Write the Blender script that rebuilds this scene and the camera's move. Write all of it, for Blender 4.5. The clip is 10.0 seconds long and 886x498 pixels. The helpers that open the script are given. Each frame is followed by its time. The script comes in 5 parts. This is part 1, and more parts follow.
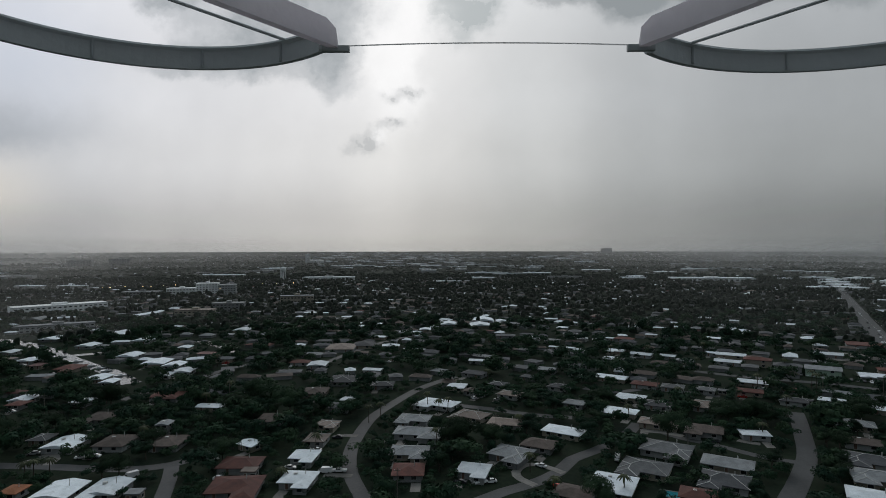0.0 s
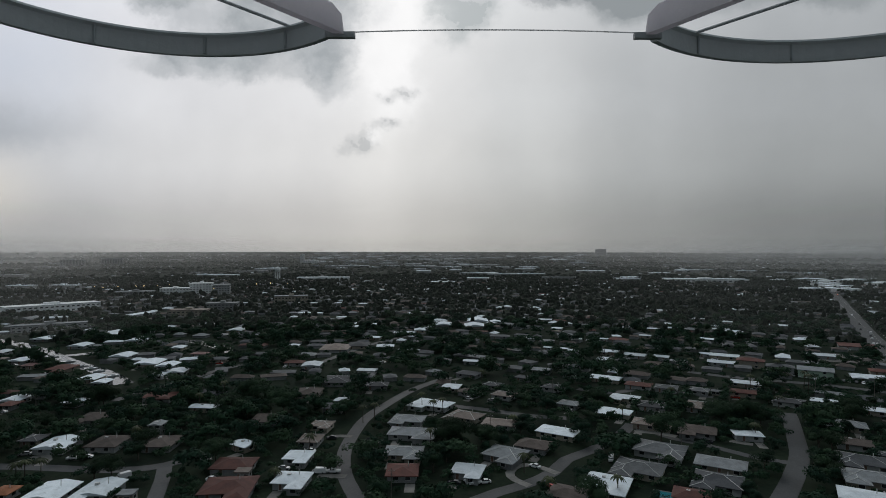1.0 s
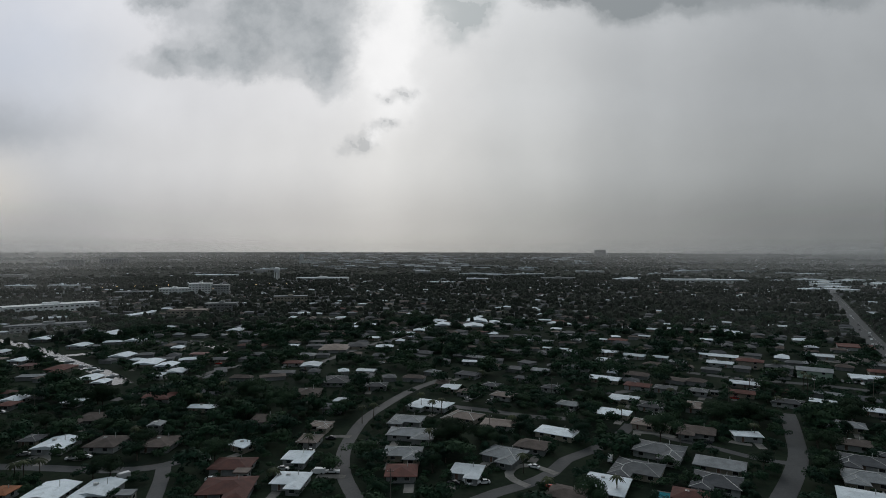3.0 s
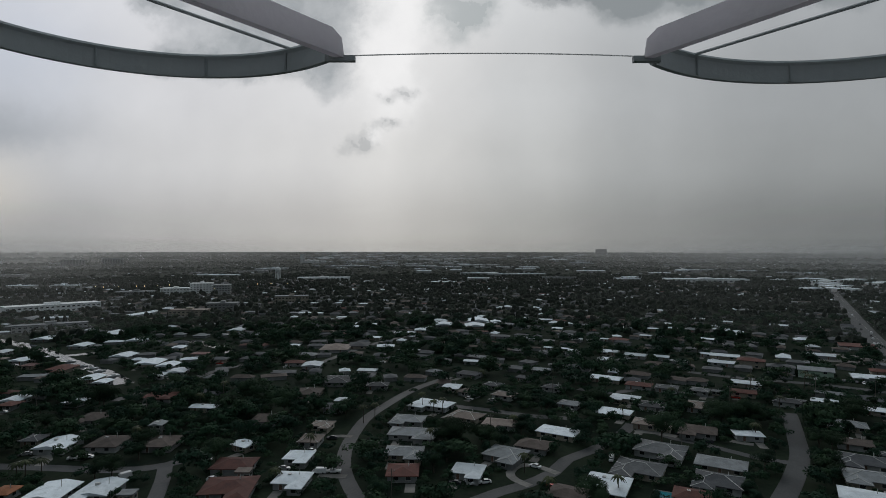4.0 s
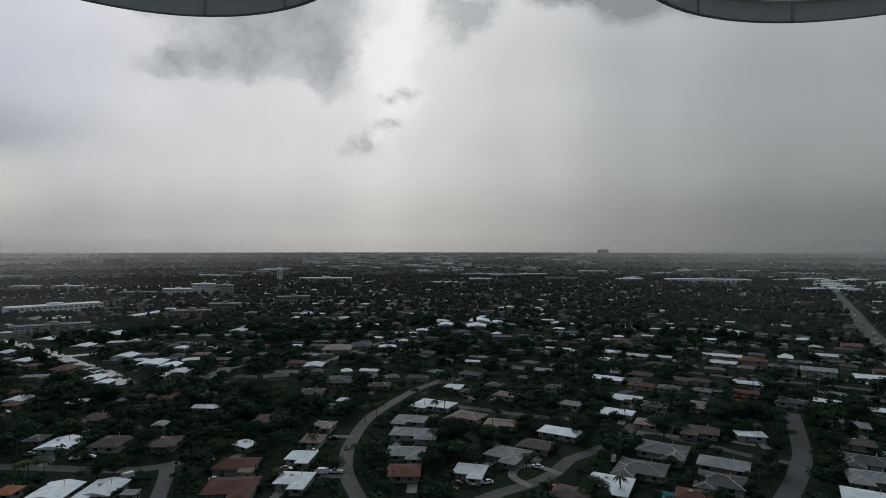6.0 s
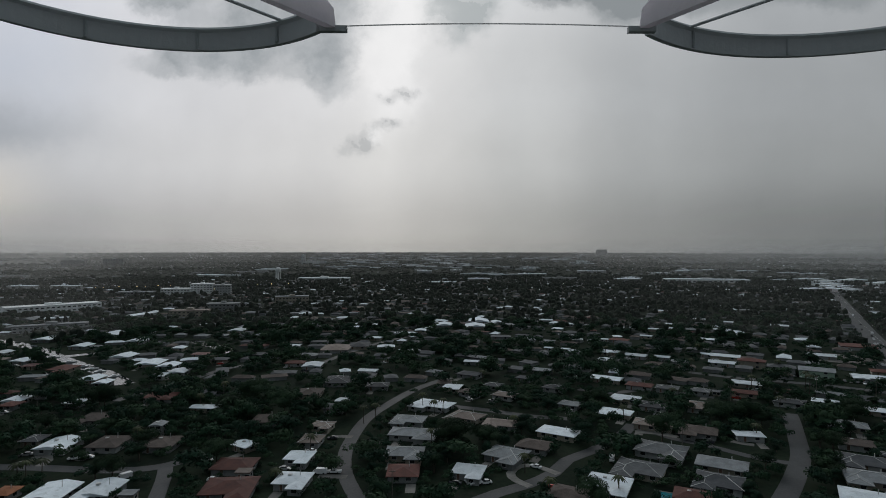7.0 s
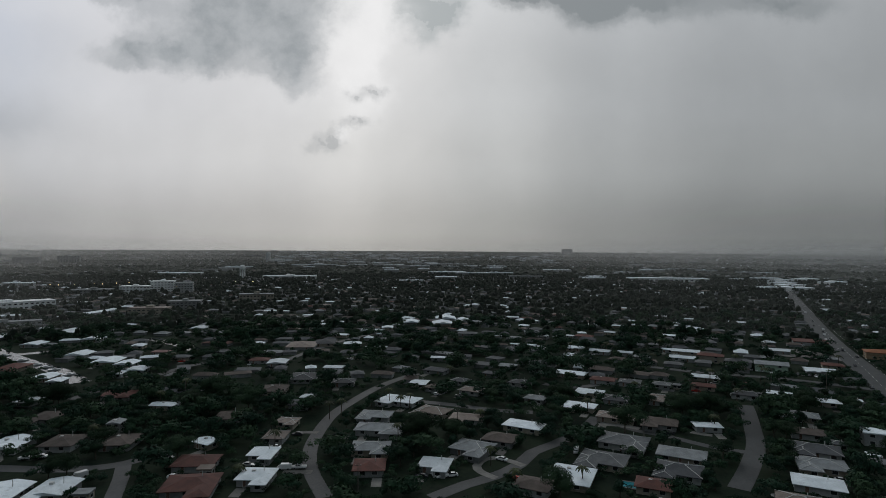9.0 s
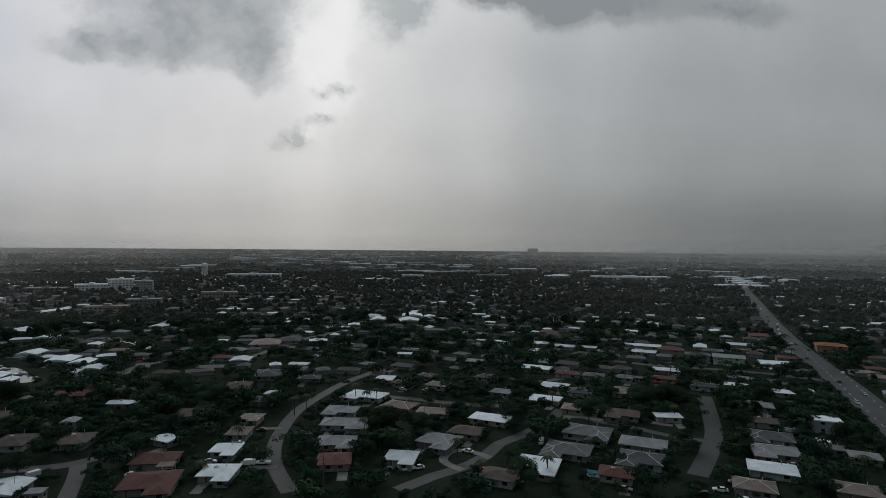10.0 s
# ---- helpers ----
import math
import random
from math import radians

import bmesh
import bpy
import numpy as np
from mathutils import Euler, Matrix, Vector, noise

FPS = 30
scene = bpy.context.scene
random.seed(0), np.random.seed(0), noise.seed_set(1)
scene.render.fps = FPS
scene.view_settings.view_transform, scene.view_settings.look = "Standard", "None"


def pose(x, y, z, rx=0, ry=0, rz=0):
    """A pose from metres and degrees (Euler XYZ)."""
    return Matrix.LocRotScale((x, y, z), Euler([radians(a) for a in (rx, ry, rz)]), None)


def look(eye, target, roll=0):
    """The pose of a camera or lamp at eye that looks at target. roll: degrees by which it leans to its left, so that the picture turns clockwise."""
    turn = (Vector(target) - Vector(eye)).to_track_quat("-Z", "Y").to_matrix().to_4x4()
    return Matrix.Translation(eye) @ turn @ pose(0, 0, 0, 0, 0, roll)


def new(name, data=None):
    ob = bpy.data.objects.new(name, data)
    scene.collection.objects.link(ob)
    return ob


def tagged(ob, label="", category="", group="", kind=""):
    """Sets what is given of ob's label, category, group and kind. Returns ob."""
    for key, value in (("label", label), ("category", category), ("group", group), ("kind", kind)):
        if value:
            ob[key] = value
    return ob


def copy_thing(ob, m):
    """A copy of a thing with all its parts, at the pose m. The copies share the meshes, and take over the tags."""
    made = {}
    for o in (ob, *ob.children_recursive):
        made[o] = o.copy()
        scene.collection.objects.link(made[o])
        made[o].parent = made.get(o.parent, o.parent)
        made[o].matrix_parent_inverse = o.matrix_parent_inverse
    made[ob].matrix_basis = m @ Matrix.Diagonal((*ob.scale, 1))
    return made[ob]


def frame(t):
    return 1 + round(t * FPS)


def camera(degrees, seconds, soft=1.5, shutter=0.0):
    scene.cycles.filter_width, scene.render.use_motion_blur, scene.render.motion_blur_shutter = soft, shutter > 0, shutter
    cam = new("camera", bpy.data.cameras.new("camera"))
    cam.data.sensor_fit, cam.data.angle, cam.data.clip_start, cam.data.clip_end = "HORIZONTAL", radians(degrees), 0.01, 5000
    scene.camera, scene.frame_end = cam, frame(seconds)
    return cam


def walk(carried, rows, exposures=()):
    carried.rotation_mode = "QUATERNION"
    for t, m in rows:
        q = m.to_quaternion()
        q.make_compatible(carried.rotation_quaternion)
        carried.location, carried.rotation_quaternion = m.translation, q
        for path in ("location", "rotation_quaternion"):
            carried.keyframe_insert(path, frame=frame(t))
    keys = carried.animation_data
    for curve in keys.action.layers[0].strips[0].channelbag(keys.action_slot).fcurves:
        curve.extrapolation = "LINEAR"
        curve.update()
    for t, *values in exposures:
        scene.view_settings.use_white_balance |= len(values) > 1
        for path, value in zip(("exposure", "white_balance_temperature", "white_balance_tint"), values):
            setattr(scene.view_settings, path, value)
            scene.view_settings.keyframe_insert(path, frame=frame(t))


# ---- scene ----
# ---------------------------------------------------------------- camera
cam = camera(75.0, 10.0, soft=0.6)
# seconds, x, y, z, pitch, roll, yaw: a hover at 80 m, swaying by millimetres, then a slow sink while turning right
PATH = [
    (0, 0.0041, -0.0008, 80.0013, -0.059, 0.103, 0.319),
    (0.5, -0.0007, -0.0001, 79.9975, -0.048, -0.030, -0.213),
    (1, -0.0001, 0.0004, 79.9964, -0.010, -0.067, -0.199),
    (1.5, 0.0014, 0.0003, 79.9966, -0.001, -0.011, -0.062),
    (2, 0.0046, -0.0006, 79.9962, 0.010, -0.067, -0.110),
    (2.2, 0.0035, 0.0000, 79.9945, 0.026, -0.094, -0.200),
    (2.35, 0.0030, 0.0000, 79.9681, 0.039, -0.124, -0.250),
    (2.5, 0.0019, 0.0000, 79.9463, 0.052, -0.153, -0.300),
    (2.7, 0.0019, 0.0000, 79.9463, 0.045, -0.139, -0.289),
    (3.2, 0.0008, 0.0000, 79.9769, 0.026, -0.105, -0.249),
    (3.8, -0.0004, 0.0000, 80.0063, 0.004, -0.060, -0.200),
    (4, 0.0001, -0.0006, 80.0051, -0.007, -0.060, -0.167),
    (4.5, -0.0002, -0.0006, 79.9997, 0.000, 0.000, 0.000),
    (5, -0.0010, 0.0003, 79.9939, 0.006, -0.075, -0.310),
    (5.5, 0.0008, 0.0010, 79.9886, 0.031, -0.047, 0.121),
    (5.7, 0.0005, 0.0005, 79.9787, 0.031, -0.030, 0.065),
    (6.2, 0.0012, 0.0010, 79.9795, 0.034, -0.025, -0.010),
    (6.8, 0.0024, 0.0015, 79.9860, 0.036, -0.040, -0.100),
    (7, 0.0030, 0.0020, 79.9945, 0.029, -0.045, -0.124),
    (7.5, 0.0032, -0.0009, 80.0009, 0.017, -0.043, 0.101),
    (8, 0.0043, -0.0014, 80.0053, -0.061, -0.173, -0.302),
    (8.2, 0.0040, -0.0010, 79.9974, -0.070, -0.185, -0.839),
    (8.5, 0.0000, 0.0000, 79.2852, -0.070, -0.280, -1.560),
    (9, 0.0000, 0.0000, 78.0000, -0.046, -0.355, -3.346),
    (9.5, 0.0000, 0.0000, 76.9500, -0.060, -0.440, -5.466),
    (10, 0.0000, 0.0000, 75.6500, -0.085, -0.505, -6.622),
]
walk(cam, [(t, pose(x, y, z, 90 + p, r, w)) for t, x, y, z, p, r, w in PATH],
     exposures=[(0.0, 0.06), (2.5, 0.04), (4.0, -0.08), (8.0, -0.10), (10.0, -0.14)])

# ---------------------------------------------------------------- sky and light
world = bpy.data.worlds.new("storm_sky")
scene.world = world
world.use_nodes = True
wt = world.node_tree
wt.nodes.clear()


def wire(tree, kind, **sockets):
    """A node with its inputs set by number (i0=...) to values or to other sockets."""
    n = tree.nodes.new(kind)
    for key, value in sockets.items():
        if key[0] == "i" and key[1:].isdigit():
            s = n.inputs[int(key[1:])]
            if hasattr(value, "is_linked"):
                tree.links.new(value, s)
            else:
                s.default_value = value
    return n


def calc(tree, op, a, b=0.0, c=0.0):
    n = wire(tree, "ShaderNodeMath", i0=a, i1=b, i2=c)
    n.operation = op
    return n.outputs[0]


def ramp(tree, fac, stops, smooth=True):
    n = wire(tree, "ShaderNodeValToRGB", i0=fac)
    n.color_ramp.interpolation = "EASE" if smooth else "LINEAR"
    e = n.color_ramp.elements
    while len(e) < len(stops):
        e.new(0.5)
    for k, (at, col) in zip(e, stops):
        k.position = at
        k.color = (*col, 1) if isinstance(col, tuple) else (col, col, col, 1)
    return n.outputs[0]


def mixcol(tree, fac, a, b, mode="MIX"):
    n = tree.nodes.new("ShaderNodeMix")
    n.data_type, n.blend_type = "RGBA", mode
    for s, v in ((n.inputs[0], fac), (n.inputs[6], a), (n.inputs[7], b)):
        if hasattr(v, "is_linked"):
            tree.links.new(v, s)
        else:
            s.default_value = (*v, 1) if isinstance(v, tuple) else v
    return n.outputs[2]


def fbm(tree, vec, scale, detail=4.0, rough=0.55, out=0):
    n = wire(tree, "ShaderNodeTexNoise", i0=vec)
    n.inputs["Scale"].default_value, n.inputs["Detail"].default_value, n.inputs["Roughness"].default_value = scale, detail, rough
    return n.outputs[out]


way = wt.nodes.new("ShaderNodeTexCoord").outputs["Generated"]
sep = wire(wt, "ShaderNodeSeparateXYZ", i0=way)
dx, dy, dz = sep.outputs
fy = calc(wt, "MAXIMUM", dy, 0.15)
s0 = calc(wt, "DIVIDE", dx, fy)          # across the storm front
e0 = calc(wt, "DIVIDE", dz, fy)          # up the storm front
flat = wire(wt, "ShaderNodeCombineXYZ", i0=s0, i1=e0, i2=0.3).outputs[0]
warp = fbm(wt, flat, 7.0, 5.0, 0.6, out=1)
wsep = wire(wt, "ShaderNodeSeparateXYZ", i0=warp)
fine = fbm(wt, flat, 24.0, 5.0, 0.6, out=1)
fsep = wire(wt, "ShaderNodeSeparateXYZ", i0=fine)
s1 = calc(wt, "MULTIPLY_ADD", calc(wt, "SUBTRACT", wsep.outputs[0], 0.5), 0.16, s0)
e1 = calc(wt, "MULTIPLY_ADD", calc(wt, "SUBTRACT", wsep.outputs[1], 0.5), 0.13, e0)
s1 = calc(wt, "MULTIPLY_ADD", calc(wt, "SUBTRACT", fsep.outputs[0], 0.5), 0.045, s1)
e1 = calc(wt, "MULTIPLY_ADD", calc(wt, "SUBTRACT", fsep.outputs[1], 0.5), 0.04, e1)
ss = calc(wt, "MULTIPLY_ADD", calc(wt, "SUBTRACT", wsep.outputs[0], 0.5), 0.05, s0)

# the veil of rain across the front: bright gap, darker to both sides
veil = ramp(wt, calc(wt, "MULTIPLY_ADD", ss, 0.5, 0.5),
            [(0.0, (0.520, 0.542, 0.576)), (0.14, (0.621, 0.638, 0.678)), (0.26, (0.701, 0.706, 0.729)), (0.38, (0.746, 0.746, 0.757)),
             (0.452, (0.82, 0.817, 0.817)), (0.49, (0.746, 0.746, 0.746)), (0.57, (0.605, 0.616, 0.621)), (0.68, (0.455, 0.472, 0.483)),
             (0.80, (0.365, 0.382, 0.393)), (1.0, (0.335, 0.352, 0.362))])
low = ramp(wt, calc(wt, "MULTIPLY", e0, 2.2), [(0.0, (0.62, 0.61, 0.585)), (0.08, (0.70, 0.69, 0.67)), (0.34, (0.92, 0.915, 0.90)), (0.62, (1.0, 1.0, 1.0)), (1.0, (1.13, 1.13, 1.14))])
veil = mixcol(wt, 1.0, veil, low, "MULTIPLY")
# faint falling streaks and broad unevenness
streak = fbm(wt, wire(wt, "ShaderNodeCombineXYZ", i0=calc(wt, "MULTIPLY", s0, 9.0), i1=calc(wt, "MULTIPLY", e0, 1.8), i2=0.0).outputs[0], 1.0, 2.0)
veil = mixcol(wt, 1.0, veil, ramp(wt, streak, [(0.2, 0.98), (0.8, 1.015)]), "MULTIPLY")
mott = fbm(wt, flat, 5.0, 5.0, 0.55)
veil = mixcol(wt, 1.0, veil, ramp(wt, mott, [(0.25, 0.95), (0.75, 1.04)]), "MULTIPLY")


def puff(cx, cy, rx, ry, s=s1, e=e1):
    """A soft bank of cloud on the front, its middle and its half sizes."""
    a = calc(wt, "DIVIDE", calc(wt, "SUBTRACT", s, cx), rx)
    b = calc(wt, "DIVIDE", calc(wt, "SUBTRACT", e, cy), ry)
    r2 = calc(wt, "ADD", calc(wt, "MULTIPLY", a, a), calc(wt, "MULTIPLY", b, b))
    return calc(wt, "POWER", 2.718, calc(wt, "MULTIPLY", r2, -1.0))


def add_up(parts):
    total = parts[0]
    for p in parts[1:]:
        total = calc(wt, "ADD", total, p)
    return total


s2 = calc(wt, "MULTIPLY_ADD", calc(wt, "SUBTRACT", fsep.outputs[0], 0.5), 0.055, s0)      # finely frayed
e2 = calc(wt, "MULTIPLY_ADD", calc(wt, "SUBTRACT", fsep.outputs[1], 0.5), 0.045, e0)
s3 = calc(wt, "MULTIPLY_ADD", calc(wt, "SUBTRACT", wsep.outputs[0], 0.5), 0.07, s2)       # broadly billowed
e3 = calc(wt, "MULTIPLY_ADD", calc(wt, "SUBTRACT", wsep.outputs[1], 0.5), 0.06, e2)
brk = fbm(wt, flat, 16.0, 6.0, 0.62)
soft_brk = fbm(wt, flat, 6.0, 5.0, 0.6)

# the broad grey bank under the break in the cloud, and its ragged lower lobes
bank = add_up([puff(-0.30, 0.40, 0.17, 0.07, s3, e3), puff(-0.40, 0.325, 0.13, 0.035, s3, e3), puff(-0.19, 0.31, 0.045, 0.055, s3, e3),
               puff(-0.20, 0.43, 0.10, 0.06, s3, e3), puff(-0.48, 0.44, 0.06, 0.03, s3, e3)])
bank = calc(wt, "MULTIPLY", bank, calc(wt, "MULTIPLY_ADD", soft_brk, 1.3, 0.32))
front = mixcol(wt, ramp(wt, bank, [(0.22, 0.0), (0.62, 0.55), (1.1, 0.92)]), veil, mixcol(wt, ramp(wt, brk, [(0.3, 0.0), (0.7, 1.0)]), (0.285, 0.315, 0.335), (0.43, 0.455, 0.475)))
# darker tatters high over the rain
tatter = add_up([puff(0.30, 0.435, 0.06, 0.045, s3, e3), puff(0.44, 0.435, 0.10, 0.035, s3, e3),
                 puff(0.20, 0.44, 0.06, 0.02, s3, e3), puff(0.68, 0.445, 0.10, 0.025, s3, e3), puff(0.36, 0.47, 0.20, 0.035, s3, e3)])
tatter = calc(wt, "MULTIPLY", tatter, calc(wt, "MULTIPLY_ADD", soft_brk, 1.5, 0.15))
front = mixcol(wt, ramp(wt, tatter, [(0.12, 0.0), (0.7, 0.55), (1.4, 0.85)]), front, (0.225, 0.25, 0.262))
hang = add_up([puff(-0.01, 0.42, 0.04, 0.05, s3, e3), puff(0.035, 0.385, 0.03, 0.045, s3, e3), puff(0.07, 0.42, 0.04, 0.03, s3, e3)])
hang = calc(wt, "MULTIPLY", hang, calc(wt, "MULTIPLY_ADD", brk, 1.8, 0.0))
front = mixcol(wt, ramp(wt, hang, [(0.1, 0.0), (0.9, 0.55), (1.5, 0.75)]), front, (0.36, 0.40, 0.41))
# the glare through the break
glow = add_up([puff(-0.10, 0.40, 0.055, 0.09, s3, e3), puff(-0.085, 0.30, 0.05, 0.08, s3, e3), puff(-0.115, 0.195, 0.012, 0.014, s2, e2), puff(-0.06, 0.42, 0.05, 0.03, s3, e3)])
front = mixcol(wt, calc(wt, "MULTIPLY", ramp(wt, glow, [(0.0, 0.0), (1.0, 0.7)]), calc(wt, "MULTIPLY_ADD", brk, 1.2, 0.25)), front, (0.97, 0.965, 0.965))
# small torn wisps before the bright gap
wisp = add_up([puff(-0.150, 0.176, 0.032, 0.015, s2, e2), puff(-0.128, 0.192, 0.020, 0.016, s2, e2), puff(-0.095, 0.214, 0.034, 0.010, s2, e2),
               puff(-0.095, 0.262, 0.018, 0.012, s2, e2), puff(-0.060, 0.268, 0.020, 0.013, s2, e2)])
wisp = calc(wt, "MULTIPLY", wisp, calc(wt, "MULTIPLY_ADD", fbm(wt, flat, 45.0, 4.0, 0.6), 2.2, -0.25))
front = mixcol(wt, ramp(wt, wisp, [(0.05, 0.0), (0.8, 0.36), (1.5, 0.62)]), front, (0.38, 0.395, 0.405))
warm = puff(-0.82, 0.10, 0.12, 0.075, s0, e0)
front = mixcol(wt, calc(wt, "MULTIPLY", warm, 0.6), front, (0.70, 0.655, 0.58))
shelf_edge = ramp(wt, calc(wt, "MULTIPLY_ADD", calc(wt, "SUBTRACT", e3, 0.168), 12.0, 0.3), [(0.0, 0.0), (0.7, 1.0)])
shelf = calc(wt, "MULTIPLY", puff(-0.80, 0.195, 0.16, 0.055, s0, e3), shelf_edge)
front = mixcol(wt, calc(wt, "MULTIPLY", shelf, 0.78), front, (0.34, 0.365, 0.395))
blue = puff(-0.74, 0.33, 0.13, 0.10)
front = mixcol(wt, calc(wt, "MULTIPLY", blue, 0.45), front, (0.53, 0.585, 0.69))

# heavier rain low on both flanks
east = puff(0.78, 0.0, 0.42, 0.12, s0, e0)
front = mixcol(wt, calc(wt, "MULTIPLY", east, 0.72), front, (0.165, 0.178, 0.182))
west = puff(-0.85, 0.0, 0.32, 0.035, s0, e0)
front = mixcol(wt, calc(wt, "MULTIPLY", west, 0.22), front, (0.235, 0.235, 0.225))

# the rest of the overcast dome: bright overhead, heavy and dark behind
lumps = fbm(wt, way, 2.2, 5.0)
over = mixcol(wt, lumps, (0.37, 0.44, 0.48), (0.57, 0.66, 0.71))
back = mixcol(wt, lumps, (0.07, 0.082, 0.092), (0.15, 0.172, 0.19))
dome = mixcol(wt, ramp(wt, calc(wt, "MULTIPLY_ADD", dy, 0.6, dz), [(0.05, 0.0), (0.80, 1.0)]), back, over)
ahead = ramp(wt, dy, [(0.15, 0.0), (0.55, 1.0)])
clouds = mixcol(wt, ahead, dome, front)
sky = wt.nodes.new("ShaderNodeTexSky")
sky.sky_type, sky.sun_disc = "NISHITA", False
sky.sun_elevation, sky.sun_rotation = radians(38), radians(-5)
thin = mixcol(wt, 1.0, sky.outputs[0], (0.06, 0.06, 0.06), "MULTIPLY")
bg = wire(wt, "ShaderNodeBackground", i0=mixcol(wt, 0.97, thin, clouds), i1=1.0)
wt.links.new(bg.outputs[0], wire(wt, "ShaderNodeOutputWorld").inputs[0])

sun = new("sun", bpy.data.lights.new("sun", "SUN"))
sun.data.energy, sun.data.angle, sun.data.color = 0.4, radians(25), (1.0, 0.98, 0.96)
sun.matrix_world = look((0, 0, 0), (0.07, -0.79, -0.62))

# ---------------------------------------------------------------- materials
def surface(name, dark_col, light_col, rough=0.8, scale=0.6, fine=6.0, bump=0.15, vary=0.25, spec=0.3, metal=0.0, stain=None):
    """A weathered surface: two scales of tone, a stain, relief, and a change from piece to piece."""
    m = bpy.data.materials.new(name)
    m.use_nodes = True
    t = m.node_tree
    b = t.nodes["Principled BSDF"]
    co = t.nodes.new("ShaderNodeTexCoord").outputs["Object"]
    info = t.nodes.new("ShaderNodeObjectInfo")
    shift = wire(t, "ShaderNodeVectorMath", i0=co, i1=wire(t, "ShaderNodeCombineXYZ", i0=calc(t, "MULTIPLY", info.outputs["Random"], 91.0), i1=calc(t, "MULTIPLY", info.outputs["Random"], 37.0)).outputs[0]).outputs[0]
    big = fbm(t, shift, scale, 3.0)
    small = fbm(t, shift, fine, 3.0)
    tone = calc(t, "MULTIPLY_ADD", small, 0.4, calc(t, "MULTIPLY", big, 0.6))
    col = mixcol(t, ramp(t, tone, [(0.34, 0.0), (0.66, 1.0)]), dark_col, light_col)
    if stain:
        col = mixcol(t, ramp(t, fbm(t, shift, scale * 2.3, 5.0, 0.7), [(0.52, 0.0), (0.72, 0.75)]), col, stain)
    if vary:
        gain = calc(t, "MULTIPLY_ADD", info.outputs["Random"], 2 * vary, 1 - vary)
        col = mixcol(t, 1.0, col, wire(t, "ShaderNodeCombineColor", i0=gain, i1=gain, i2=gain).outputs[0], "MULTIPLY")
    t.links.new(col, b.inputs["Base Color"])
    b.inputs["Roughness"].default_value, b.inputs["Metallic"].default_value = rough, metal
    b.inputs["Specular IOR Level"].default_value = spec
    if bump:
        n = wire(t, "ShaderNodeBump")
        n.inputs["Strength"].default_value, n.inputs["Distance"].default_value = bump, 0.1
        t.links.new(small, n.inputs["Height"])
        t.links.new(n.outputs[0], b.inputs["Normal"])
    return m


ROOF = {
    "white": surface("white_roof", (0.48, 0.53, 0.565), (0.65, 0.70, 0.74), 0.7, 0.25, 3.0, vary=0.2, stain=(0.36, 0.385, 0.40)),
    "light": surface("light_grey_roof", (0.14, 0.15, 0.158), (0.235, 0.25, 0.26), 0.8, 0.3, 3.0, vary=0.15, stain=(0.16, 0.165, 0.165)),
    "grey": surface("grey_roof", (0.075, 0.08, 0.085), (0.13, 0.135, 0.14), 0.85, 0.3, 3.0, stain=(0.07, 0.07, 0.07)),
    "slate": surface("dark_grey_roof", (0.038, 0.041, 0.046), (0.07, 0.074, 0.08), 0.85, 0.3, 3.0, stain=(0.04, 0.04, 0.04)),
    "brown": surface("brown_roof", (0.045, 0.036, 0.032), (0.085, 0.068, 0.06), 0.85, 0.3, 3.0, stain=(0.04, 0.035, 0.03)),
    "red": surface("red_tile_roof", (0.055, 0.021, 0.017), (0.105, 0.038, 0.029), 0.8, 0.3, 3.0, stain=(0.07, 0.03, 0.025)),
    "tan": surface("tan_roof", (0.12, 0.098, 0.085), (0.20, 0.165, 0.145), 0.8, 0.3, 3.0, stain=(0.12, 0.095, 0.08)),
    "pink": surface("pinkish_roof", (0.15, 0.085, 0.08), (0.25, 0.15, 0.14), 0.8, 0.3, 3.0),
    "orange": surface("orange_roof", (0.17, 0.062, 0.026), (0.28, 0.11, 0.05), 0.8, 0.3, 3.0),
}
WALL = [surface("white_stucco", (0.26, 0.27, 0.27), (0.37, 0.38, 0.38), 0.9, 0.5), surface("cream_stucco", (0.25, 0.225, 0.18), (0.34, 0.31, 0.26), 0.9, 0.5),
        surface("grey_stucco", (0.17, 0.18, 0.18), (0.26, 0.27, 0.27), 0.9, 0.5), surface("green_stucco", (0.26, 0.36, 0.28), (0.36, 0.46, 0.38), 0.9, 0.5),
        surface("tan_stucco", (0.28, 0.2, 0.13), (0.4, 0.3, 0.2), 0.9, 0.5)]
M_FASCIA = surface("painted_fascia", (0.4, 0.4, 0.39), (0.55, 0.55, 0.54), 0.6, 1.0)
M_RIDGE = surface("ridge_mortar", (0.34, 0.34, 0.33), (0.5, 0.5, 0.49), 0.9, 1.0)
M_GLASS = surface("window_glass", (0.012, 0.014, 0.016), (0.03, 0.034, 0.038), 0.08, 0.5, bump=0.0, spec=0.6)
M_DOOR = surface("painted_door", (0.12, 0.07, 0.05), (0.2, 0.13, 0.1), 0.5, 1.0)
M_GRASS = surface("lawn", (0.0075, 0.0135, 0.0095), (0.0175, 0.026, 0.0155), 0.95, 0.03, 0.5, bump=0.4, vary=0.0, spec=0.05, stain=(0.021, 0.022, 0.018))
M_ROAD = surface("wet_asphalt", (0.026, 0.029, 0.031), (0.050, 0.053, 0.055), 0.7, 0.06, 1.2, bump=0.05, vary=0.0, stain=(0.030, 0.032, 0.034))
M_PATH = surface("concrete_drive", (0.085, 0.083, 0.078), (0.15, 0.145, 0.135), 0.8, 0.2, 1.5, vary=0.2)
